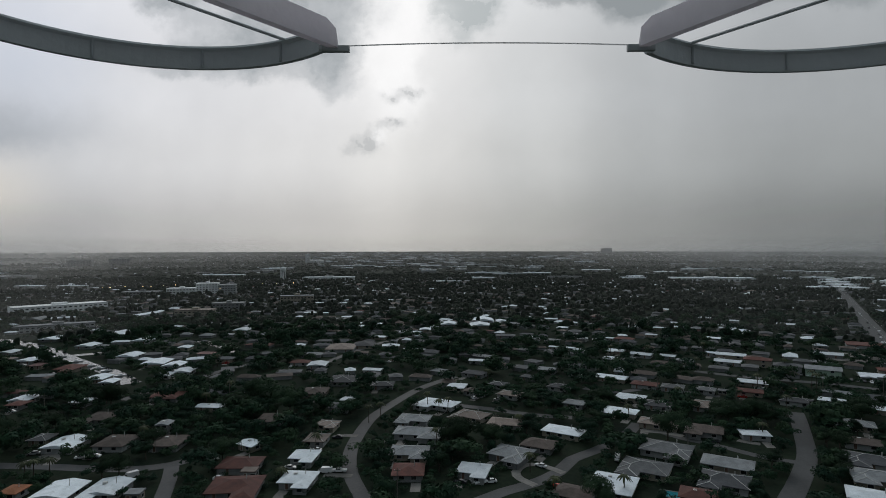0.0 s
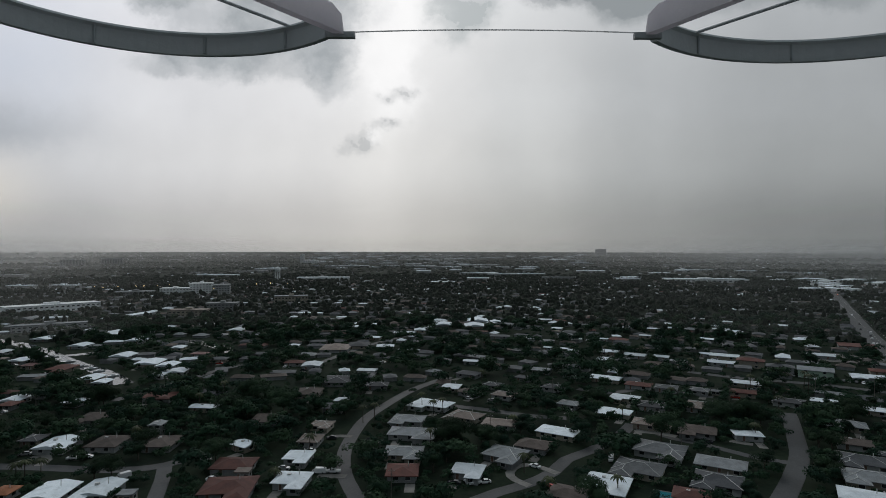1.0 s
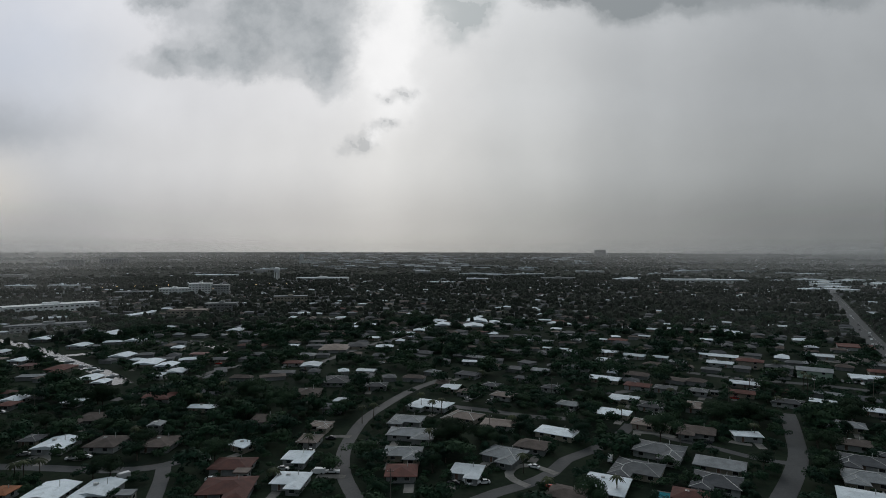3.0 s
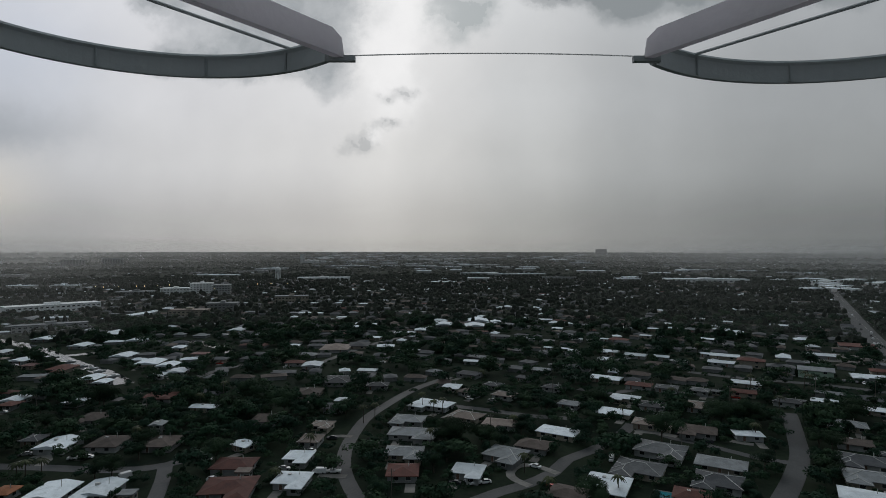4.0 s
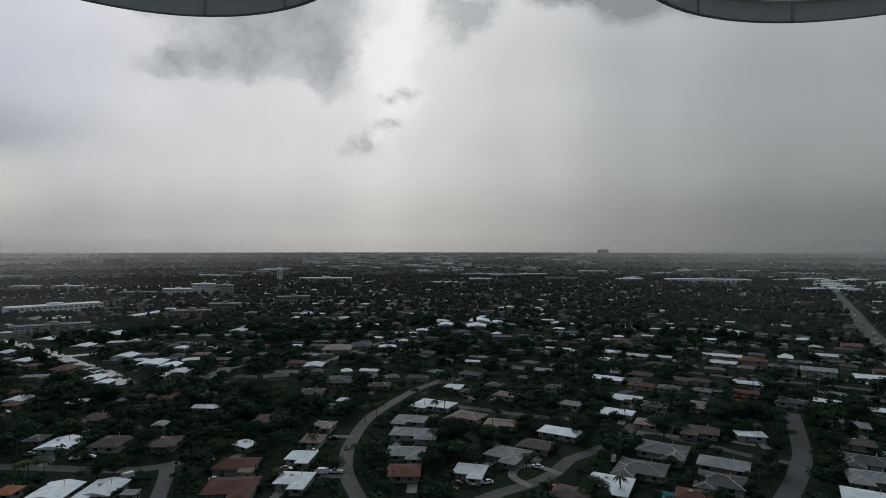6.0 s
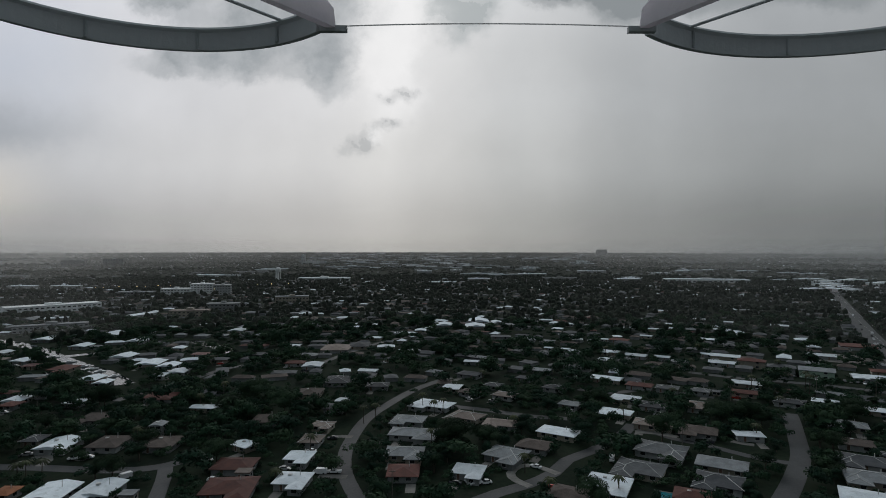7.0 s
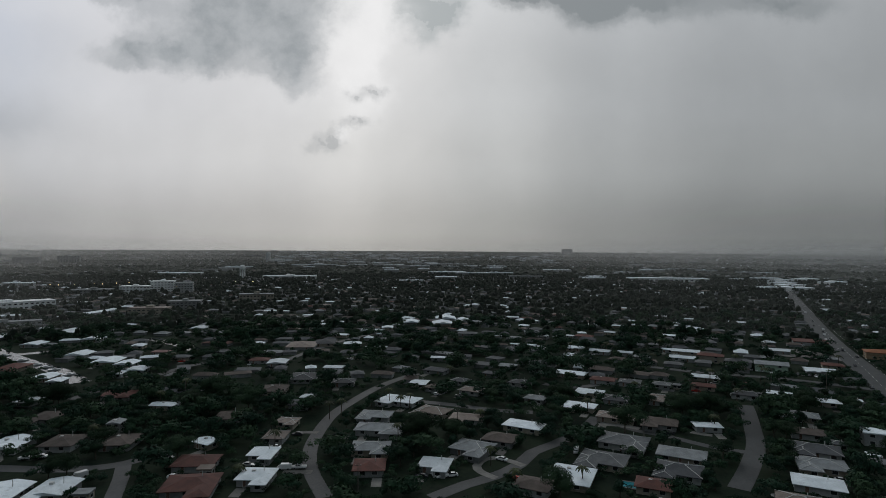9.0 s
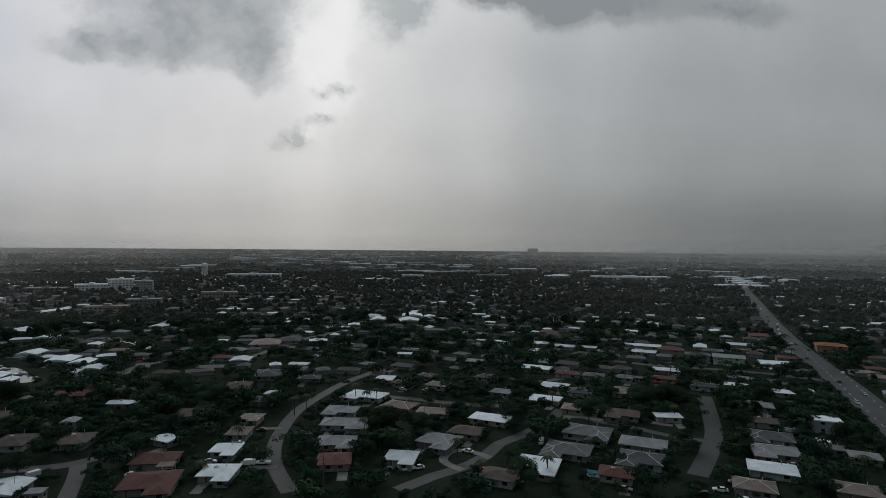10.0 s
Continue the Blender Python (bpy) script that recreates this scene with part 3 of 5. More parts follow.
# ---------------------------------------------------------------- houses along the streets
house(-124.6, 185.4, 10.7, 12.5, 1, 'white', style='gable')
house(-110.4, 187.7, 10, 11.7, 0, 'white', wing=-1, style='gable')
house(-99.3, 183.3, 4.5, 3.9, 4, 'light', style='flat')
house(-139.5, 185.4, 5.3, 6.3, 0, 'orange')
house(-166.2, 236.9, 6.8, 8, 1, 'slate')
house(-152.4, 230.7, 11.4, 13.3, 0, 'white', style='gable')
house(-133.4, 232.8, 11.5, 13.4, 0, 'brown')
house(-111.9, 232.8, 10.9, 12.8, 0, 'brown')
house(-159.9, 267.0, 10.6, 12.4, 0, 'brown', wing=-1)
house(-121.5, 248.2, 4.5, 5.4, 2, 'light', storeys=2, style='gable')
house(-219.7, 299.3, 9, 10.5, 0, 'white', style='gable')
house(-215.2, 289.5, 7.1, 8.4, 0, 'red')
house(-148.5, 306.7, 14.7, 10.3, 5, 'red', wing=1)
house(-116.2, 284.8, 12.3, 6.2, -5, 'white', style='gable')
house(-210.5, 348.2, 10.6, 12.4, 1, 'white', style='gable')
house(-197.7, 337.9, 7.4, 8.7, 1, 'white', style='gable')
house(-246.8, 377.9, 12.7, 14.8, 0, 'red', wing=1)
house(-174.2, 356.3, 7.5, 8.9, 4, 'white', style='gable')
house(-167.4, 368.0, 10.1, 11.8, 4, 'white', style='gable')
house(-182.8, 387.7, 11, 12.9, 0, 'white', style='gable')
house(-78.2, 230.2, 7.6, 6.3, -31, 'white', style='gable', wall=1)
house(-74.6, 208.9, 13.4, 10.6, 0, 'red')
house(-69.4, 189.6, 15.5, 12.9, 5, 'red', wing=1)
house(-68.8, 201.5, 4.8, 3.9, 0, 'tan', style='flat')
house(-53.3, 217.4, 8.8, 8.5, -5, 'white', wing=1)
house(-50.2, 195.7, 10.4, 9.5, -5, 'white', wing=1)
house(-53.1, 236.5, 7.7, 9.5, -5, 'tan')
house(-52.5, 256.4, 8.3, 7, -8, 'tan', wing=1)
house(-52.3, 285.0, 9.1, 9.7, -5, 'slate')
house(-50.9, 297.9, 6, 6.2, -5, 'white')
house(-80.2, 264.9, 10.4, 12.2, 1, 'brown')
house(-71.6, 314.4, 12, 14, 0, 'brown')
house(-61.4, 343.1, 14.4, 16.8, 0, 'slate')
house(-47.1, 370.6, 10.9, 6.7, -10, 'white', style='gable')
house(-36.5, 330.4, 11.7, 8.4, 0, 'slate')
house(-3.9, 290.6, 18.4, 10.9, -27, 'white', wing=-1)
house(-14.7, 264.5, 13.4, 9.7, -12, 'light', wing=-1)
house(-11.9, 245.1, 19, 9.9, -8, 'light', wing=1)
house(-14.1, 221.8, 13.6, 9.5, -3, 'light', wing=1)
house(-13.4, 202.6, 10, 10.6, 0, 'red', wall=2)
house(9.7, 203.7, 9.9, 8.7, -15, 'white', wing=1)
house(24.8, 220.2, 13.7, 11.5, -31, 'light', wing=1, caps=True)
house(11.8, 269.9, 14, 10.6, -31, 'tan', wing=-1)
house(26.6, 258.5, 13.9, 9, -18, 'tan', wing=-1)
house(37.0, 229.8, 11.8, 9.9, -27, 'brown')
house(50.0, 246.4, 15.8, 9.4, -31, 'white')
house(33.9, 308.8, 10.8, 8.5, -31, 'tan')
house(6.3, 327.5, 9, 7.6, -15, 'white', wing=1)
house(16.1, 314.9, 11.1, 7.6, -31, 'brown')
house(29.8, 330.8, 9, 7.5, -31, 'slate')
house(17.7, 360.9, 13.4, 9.7, -30, 'slate')
house(65.1, 371.4, 10.5, 7.8, -27, 'light', style='gable')
house(63.8, 325.5, 11, 8.7, -30, 'slate')
house(64.7, 290.8, 9.3, 7.5, -31, 'light')
house(50.4, 350.0, 8.3, 6.9, -31, 'slate')
house(40.6, 183.9, 10.9, 9.1, -30, 'brown')
house(55.9, 192.7, 13.1, 11, -27, 'white', wing=1)
house(70.9, 205.7, 15.4, 12.3, -30, 'grey', wing=-1, caps=True)
house(85.7, 224.9, 17.1, 13.4, -31, 'grey', wing=1, caps=True)
house(101.7, 209.3, 16, 10.4, -30, 'light')
house(93.5, 194.1, 14.1, 11.4, -30, 'slate', wing=-1)
house(79.4, 182.2, 10.2, 8.5, -27, 'red')
house(129.2, 242.8, 10.3, 6.7, -12, 'white')
house(110.8, 248.4, 13.7, 10.7, -27, 'brown', wing=-1)
house(94.6, 257.8, 15.5, 9.2, -27, 'tan')
house(83.5, 276.6, 14.2, 8.3, -31, 'white', wing=-1, wall=1)
house(96.8, 302.9, 13.4, 8, -30, 'white', wing=-1)
house(105.6, 287.8, 11.7, 9.7, -27, 'slate')
house(131.6, 286.9, 15.9, 9.4, -31, 'tan', wing=-1)
house(127.0, 324.6, 11, 8.2, -27, 'grey')
house(142.6, 318.1, 8.8, 7.3, -31, 'grey')
house(150.8, 315.6, 4, 3.5, -31, 'grey')
house(164.8, 314.5, 12, 8.3, -27, 'red')
house(99.8, 348.7, 16.7, 9.9, -31, 'white', style='gable')
house(113.7, 331.3, 13.2, 9.1, -30, 'red')
house(178.0, 335.9, 15.2, 9, -30, 'white', style='gable')
house(177.9, 294.6, 14, 8.2, -30, 'slate')
house(180.0, 256.5, 15.2, 8.9, -30, 'light', wing=-1)
house(210.4, 279.2, 11.5, 7.9, -31, 'white')
house(166.6, 232.2, 11.7, 9, -30, 'brown')
house(155.7, 212.2, 15.5, 11.1, -31, 'slate', wing=-1)
house(146.7, 197.0, 14.7, 10.5, -27, 'light', wing=-1, caps=True)
house(133.8, 181.0, 13.9, 10, -31, 'white')
house(234.1, 360.2, 18.5, 11, -31, 'light', storeys=2, wall=3, style='gable')
house(218.2, 370.4, 15.1, 9.2, -30, 'grey', storeys=2, wall=2)
house(260.9, 352.5, 16.4, 10.7, -27, 'white', wing=-1, style='gable')
house(281.2, 367.8, 11.7, 9.4, -29, 'red')
house(188.9, 222.6, 9.9, 8.2, -27, 'white', style='flat', storeys=2, wall=0)
house(226.0, 279.6, 5, 4.1, -30, 'white')
house(170.5, 197.3, 6.8, 5.6, -31, 'grey')
house(172.1, 204.1, 4, 3.5, -27, 'white', style='flat')
house(342.4, 399.9, 19.4, 13.6, -31, 'orange', storeys=2, wall=4)
house(312.1, 329.0, 10, 8.3, -30, 'red')
house(118.3, 168.1, 11.2, 9.3, -31, 'tan')
house(175.2, 188.6, 9, 7.4, -31, 'light')
house(148.5, 161.8, 11.7, 9.3, -31, 'tan')
house(169.0, 217.5, 5.3, 4.3, -31, 'slate')
house(-100.2, 396.3, 11.9, 8.4, 0, 'red')
house(-86.5, 388.5, 11.3, 13.2, 1, 'white', style='gable')
house(-330.5, 435.1, 10, 11.7, 0, 'white', style='gable')
house(-293.0, 404.0, 10.9, 12.7, 0, 'white', style='gable')
house(-273.7, 386.2, 7.5, 8.8, 4, 'pink')
house(-342.5, 501.5, 14.4, 16.8, 1, 'white', style='gable')
house(-290.0, 466.0, 12.4, 14.4, 0, 'white', style='gable')
house(-231.2, 421.4, 13.1, 15.2, 0, 'white', style='gable')
house(-199.1, 396.1, 14.8, 17.2, 4, 'white', style='gable')
house(-302.4, 532.0, 16.9, 19.7, 0, 'white', style='gable')
house(-334.4, 550.4, 10.5, 12.3, 0, 'white', style='gable')
house(-258.1, 492.3, 14, 16.3, 0, 'white', style='gable')
house(-178.4, 428.3, 11, 6.7, 0, 'pink')
house(-156.9, 408.4, 11.9, 7.8, 0, 'grey')
house(-206.6, 455.4, 8.6, 10.1, 4, 'white', style='gable')
house(-195.7, 554.6, 13.8, 16.1, 0, 'white', style='gable')
house(-59.9, 508.5, 13.7, 7, -15, 'white', style='gable')
house(-33.2, 536.1, 18.2, 10, -15, 'white', style='gable')
house(-20.3, 555.0, 9.6, 11.2, 1, 'white', style='gable')
house(-82.7, 455.7, 20.9, 24.2, 0, 'tan')
house(2.7, 596.9, 16.7, 19.4, 0, 'white', style='gable')
house(39.9, 630.3, 21.2, 24.5, 0, 'white', style='gable')
house(34.3, 588.1, 19.4, 22.5, 0, 'white', style='gable')
house(58.7, 620.4, 9.8, 11.5, 4, 'white', style='gable')
house(114.8, 635.5, 13.5, 7.8, -10, 'white', style='gable')
house(132.3, 601.7, 7.6, 8.9, 0, 'white', style='gable')
house(112.2, 522.3, 12.2, 7.6, -10, 'light', style='gable')
house(22.6, 400.5, 12.5, 6.3, -15, 'white', style='gable')
house(84.6, 456.0, 5.2, 4.2, -31, 'white', style='gable')
house(96.9, 450.8, 5.2, 4.2, -31, 'white', style='gable')
house(129.0, 439.3, 11.1, 8.7, -31, 'white', wing=-1, style='gable')
house(143.1, 424.3, 14, 9.1, -31, 'white', style='gable')
house(159.6, 417.7, 9.8, 7.9, -29, 'white', style='gable')
house(197.1, 429.0, 7.2, 5.9, -31, 'white', style='gable')
house(207.6, 422.2, 18.7, 11.1, -30, 'white', style='gable')
house(193.1, 396.8, 16.1, 9.5, -30, 'white', style='gable')
house(210.2, 391.0, 15.9, 9.4, -31, 'red', storeys=2, wall=1)
house(279.3, 424.6, 18.2, 10.8, -30, 'white', style='gable')
house(335.0, 464.5, 24.3, 20.5, -30, 'red', style='flat')
house(152.7, 496.2, 15, 9.1, -31, 'red')
house(237.1, 601.9, 9.7, 8, -30, 'white', style='gable')
house(230.1, 567.4, 10.7, 6.8, -31, 'white', style='gable')
house(189.8, 579.8, 6.1, 5, -31, 'white', style='gable')
house(208.1, 563.3, 10.7, 6.9, -30, 'white', style='gable')
house(184.1, 519.0, 8.8, 6.7, -30, 'white', style='gable')
house(308.9, 616.1, 12.6, 8.1, -30, 'white', style='gable')
house(271.8, 559.5, 13.9, 8.4, -27, 'white', style='gable')
house(345.2, 588.7, 15.9, 9.4, -31, 'white', style='gable')
house(230.9, 499.4, 11.6, 8, -30, 'white', style='gable')
house(288.7, 646.2, 12, 8.3, -27, 'white', style='gable')
house(226.8, 635.7, 13, 15.1, 0, 'light', style='gable')
house(-454.3, 639.4, 17.1, 19.9, 0, 'light', style='gable')
house(-361.7, 672.3, 73, 13, 78, 'white', style='flat')
house(141.5, 499.3, 5.3, 4.3, -31, 'white', style='gable')
house(-34.3, 410.8, 9.5, 7.9, -31, 'slate')
house(52.8, 515.3, 16.1, 8.3, -10, 'grey')
house(-66.8, 469.2, 16, 18.6, 0, 'slate')

# ---------------------------------------------------------------- larger buildings
def block(name, x, y, w, d, h, rot, label, mat, storeys, bays, roof_mat=None, z0=0.0):
    """A flat-roofed block with parapet and ribbons of windows, each bay a pane."""
    root = tagged(new(name), label, "building")
    root.matrix_basis = pose(x, y, rise(x, y) + z0, 0, 0, rot)
    HOMES.append((x, y, math.hypot(w, d) / 2, w, d, rot))
    v, f = [], []
    box(v, f, -w / 2, w / 2, -d / 2, d / 2, -0.5, h)
    part("wall", mesh_of("wall", v, f, mat), root)
    v, f = [], []
    box(v, f, -w / 2 - 0.3, w / 2 + 0.3, -d / 2 - 0.3, d / 2 + 0.3, h, h + 0.7)
    part("roof", mesh_of("roof", v, f, roof_mat or mat), root, "flat roof with a low parapet")
    part("roof_unit", box_mesh("roof_unit", (-w * 0.08, w * 0.08, -d * 0.2, d * 0.2, h + 0.7, h + 3.0), mat), root)
    sh = h / storeys
    me = box_mesh("window", (-w / bays * 0.27, w / bays * 0.27, -0.12, 0, 0, sh * 0.32), M_GLASS)
    me_side = box_mesh("window", (-d * 0.12, d * 0.12, -0.12, 0, 0, sh * 0.45), M_GLASS)
    for s in range(storeys):
        for b in range(bays):
            part("window", me, root, "", pose((b + 0.5) / bays * w - w / 2, -d / 2, s * sh + sh * 0.3))
        for b in (-0.25, 0.25):
            part("window", me_side, root, "", pose(w / 2, b * d, s * sh + sh * 0.3, 0, 0, 90))
    return root


block("hospital", -421, 1018, 36, 26, 19, 14, "white five-storey hospital block with window bands", M_CONC, 5, 7)
block("hospital", -390, 1030, 28, 22, 16, 14, "grey-white four-storey hospital wing", WALL[0], 4, 6)
block("hospital", -456, 994, 46, 22, 12, 14, "white three-storey hospital wing with a flat roof", M_CONC, 3, 9)
block("hospital", -520, 985, 58, 24, 7, 10, "low grey wing beside the hospital block", WALL[2], 2, 10, ROOF["light"])
block("parking_deck", -494, 735, 104, 24, 9, 49, "long pale two-storey parking deck with a flat roof", M_CONC, 2, 18)
block("apartment_building", -382, 566, 62, 13, 6, 33, "long grey two-storey apartment building with a flat roof", WALL[0], 2, 14, ROOF["light"])
block("store", -418, 628, 22, 14, 5, 30, "low white-roofed store beside the apartment building", WALL[2], 1, 4, ROOF["white"])
block("office_building", -281, 745, 38, 20, 10, 10, "grey three-storey building with flat roof", WALL[2], 3, 8)
block("office_building", -300, 690, 44, 18, 7, 8, "dull yellow two-storey building under trees", WALL[1], 2, 9, ROOF["tan"])
block("office_building", -222, 858, 48, 16, 10, 14, "pale two-storey building with flat roof", WALL[1], 2, 10, ROOF["light"])
block("shop", -300, 1480, 130, 40, 7, 6, "long low white-roofed shopping block", M_CONC, 1, 12, ROOF["white"])
block("tower_block", -679, 2830, 22, 18, 46, 10, "slim pale high-rise tower in the rain haze", M_CONC, 12, 4)
block("tower_block", -640, 2850, 70, 30, 14, 10, "low pale podium beside the tower", M_CONC, 4, 8)
block("warehouse", 640, 1400, 190, 40, 8, -10, "long white-roofed warehouse among trees", M_CONC, 1, 16, ROOF["white"])
block("warehouse", 307, 1500, 90, 26, 7, -4, "pale flat warehouse among trees", WALL[2], 1, 9, ROOF["light"])
block("office_building", -1539, 2420, 90, 30, 26, 20, "hazy grey office block far away", WALL[2], 6, 8)
block("office_building", -1430, 2520, 80, 30, 30, 20, "hazy grey office block with stepped roof", WALL[2], 6, 8)
block("tower_block", 1190, 4300, 80, 40, 40, -12, "dim grey high-rise block behind the rain", WALL[2], 9, 8)
for k, (gx, gy, w) in enumerate(((800, 1170, 60), (845, 1260, 70), (905, 1360, 80), (985, 1290, 70), (1010, 1420, 80), (760, 1080, 40))):
    block("shop", gx, gy, w, 34, 6, TURN + 60, "white-roofed shop beside the avenue", M_CONC, 1, 6, ROOF["white"])

tower = tagged(new("water_tower"), "white water tower with a domed tank on legs", "water tower")
tower.matrix_basis = pose(-405.6, 1434, 0)
prof = [(0.3, 22.0), (4.5, 23.0), (6.6, 25.0), (7.0, 27.5), (6.9, 31.0), (5.8, 33.3), (3.4, 34.8), (0.3, 35.4)]
v, f, N = [], [], 20
for r, z in prof:
    for i in range(N):
        v.append((math.cos(i * math.tau / N) * r, math.sin(i * math.tau / N) * r, z))
for k in range(len(prof) - 1):
    for i in range(N):
        f.append((k * N + i, k * N + (i + 1) % N, (k + 1) * N + (i + 1) % N, (k + 1) * N + i))
part("tank", mesh_of("tank", v, f, M_CONC, smooth=True), tower, "white domed tank")
for i in range(6):
    v, f = [], []
    a = i * math.tau / 6
    tube(v, f, (math.cos(a) * 6.4, math.sin(a) * 6.4, -0.5), (math.cos(a) * 6.2, math.sin(a) * 6.2, 25), 0.75, 0.6, 8)
    part("leg", mesh_of("leg", v, f, M_CONC), tower)
v, f = [], []
tube(v, f, (0, 0, -0.5), (0, 0, 23), 1.1, 1.1, 12)
part("riser", mesh_of("riser", v, f, M_CONC), tower)

pool = tagged(new("swimming_pool"), "small turquoise swimming pool behind a house", "pool")
pool.matrix_basis = pose(74, 187, 0, 0, 0, -25)
part("rim", box_mesh("rim", (-5, 5, -3.2, 3.2, -0.1, 0.12), M_PATH), pool)
part("water_surface", box_mesh("water_surface", (-4.2, 4.2, -2.4, 2.4, 0, 0.135), M_POOL), pool, "turquoise pool water")

# boats moored along the canal
def boat(x, y, rot, length):
    root = tagged(new("boat"), "small white motor boat moored on the canal", "boat", "moored boats")
    root.matrix_basis = pose(x, y, 0.03, 0, 0, rot)
    v, f = [], []
    L = length
    outline = [(-0.5, 0.13), (-0.45, 0.16), (0.1, 0.17), (0.35, 0.11), (0.5, 0.0)]
    ring = [(a * L, b * L) for a, b in outline] + [(a * L, -b * L) for a, b in reversed(outline[:-1])]
    n = len(ring)
    v += [(a * 0.92, b * 0.7, -0.1) for a, b in ring] + [(a, b, 0.75) for a, b in ring]
    f += [(i, (i + 1) % n, n + (i + 1) % n, n + i) for i in range(n)] + [tuple(range(n, 2 * n))]
    part("hull", mesh_of("hull", v, f, CAR["white"]), root)
    part("cabin", box_mesh("cabin", (-0.15 * L, 0.12 * L, -0.1 * L, 0.1 * L, 0.75, 1.5), CAR["white"]), root)
    part("windscreen", box_mesh("windscreen", (0.122 * L, 0.135 * L, -0.095 * L, 0.095 * L, 0.9, 1.45), M_GLASS), root, "dark glass")


for bx, by, br, bl in ((-232, 384, 40, 8), (-222, 376, 35, 7), (-262, 407, 35, 9), (-285, 425, 30, 8), (-318, 446, 25, 9), (-205, 362, 45, 7), (-243, 392, 35, 7), (-180, 470, 20, 8)):
    boat(bx, by, br, bl)

# lit lamps across the far car parks
for k, (lx, ly, hot) in enumerate(((-590, 1010, 0), (-575, 1030, 0), (-548, 1040, 0), (-535, 1042, 0), (-610, 1020, 0), (-520, 1060, 0), (-330, 1120, 0), (-352, 1105, 0), (-300, 1130, 0), (-505, 1075, 0), (43, 2096, 1), (18, 2010, 1), (-385, 980, 0), (240, 1140, 1))):
    lamp = tagged(new("street_lamp"), "lit street lamp on a tall pole", "street lamp", "lit lamps")
    lamp.matrix_basis = pose(lx, ly, rise(lx, ly))
    v, f = [], []
    tube(v, f, (0, 0, -0.3), (0, 0, 12.5), 0.16, 0.1, 6)
    part("pole", mesh_of("pole", v, f, M_POLE), lamp)
    v, f = [], []
    tube(v, f, (0, 0, 12.4), (0, -0.3, 13.0), 0.5, 0.35, 8)
    part("lamp_head", mesh_of("lamp_head", v, f, M_COOL if hot else M_LAMP), lamp, "glowing lamp head")

# nested translucent shells that imitate rain haze over the far town
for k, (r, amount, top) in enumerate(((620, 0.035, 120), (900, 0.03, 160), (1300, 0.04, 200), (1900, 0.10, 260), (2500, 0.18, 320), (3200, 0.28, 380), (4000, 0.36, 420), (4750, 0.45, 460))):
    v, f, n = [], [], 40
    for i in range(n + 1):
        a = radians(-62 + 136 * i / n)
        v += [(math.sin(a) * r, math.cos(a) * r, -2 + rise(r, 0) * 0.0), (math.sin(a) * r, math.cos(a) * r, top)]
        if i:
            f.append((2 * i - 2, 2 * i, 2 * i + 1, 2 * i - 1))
    tagged(new("backdrop", mesh_of("backdrop", v, f, rain_haze("rain_haze", amount, top, 2.2 if r < 1500 else 1.25))), "translucent sheet standing in for rain haze over the far town", "rain", kind="structure")

# ---------------------------------------------------------------- trees
def occupied(x, y, margin):
    for hx, hy, hr, w, d, rot in HOMES:
        if abs(hx - x) < hr + margin and abs(hy - y) < hr + margin:
            a = radians(-rot)
            lx, ly = (x - hx) * math.cos(a) - (y - hy) * math.sin(a), (x - hx) * math.sin(a) + (y - hy) * math.cos(a)
            if abs(lx) < w / 2 + margin and -d * 0.85 - margin < ly < d / 2 + margin:
                return True
    return False


ROAD_XY = np.array([(a, b) for a, b, _ in ROADS])
ROAD_R = np.array([c for _, _, c in ROADS])


def on_road(x, y, margin):
    return bool((np.hypot(ROAD_XY[:, 0] - x, ROAD_XY[:, 1] - y) < ROAD_R + margin).any())


def crown_arrays(seed, radius, height, leaves, size):
    """Leaf clumps on a few uneven lobes: loose triangles with gaps between."""
    g = np.random.default_rng(seed)
    lobes = 7
    c = np.c_[g.normal(0, radius * 0.42, lobes), g.normal(0, radius * 0.42, lobes), g.uniform(0.42, 0.84, lobes) * height]
    r = radius * g.uniform(0.42, 0.68, lobes)
    pick = g.integers(0, lobes, leaves)
    d = g.normal(size=(leaves, 3))
    d /= np.linalg.norm(d, axis=1)[:, None]
    d[:, 2] = np.where(d[:, 2] < -0.35, -d[:, 2], d[:, 2])
    p = c[pick] + d * (r[pick] * g.uniform(0.72, 1.08, leaves))[:, None] * np.array([1, 1, 0.72])
    p[:, 2] = np.maximum(p[:, 2], height * 0.2)
    t = g.normal(size=(leaves, 3))
    a = np.cross(d, t)
    a /= np.linalg.norm(a, axis=1)[:, None] + 1e-6
    b = np.cross(d, a) + d * g.uniform(-0.7, 0.7, leaves)[:, None]
    s = size * g.uniform(0.6, 1.4, leaves)[:, None]
    tri = np.stack([p - a * s * 0.6, p + a * s * 0.6, p + b * s], 1)
    return tri.reshape(-1, 3)


def leaf_mesh(name, pts, mats):
    return mesh_of(name, pts.tolist(), np.arange(len(pts)).reshape(-1, 3).tolist(), mats)


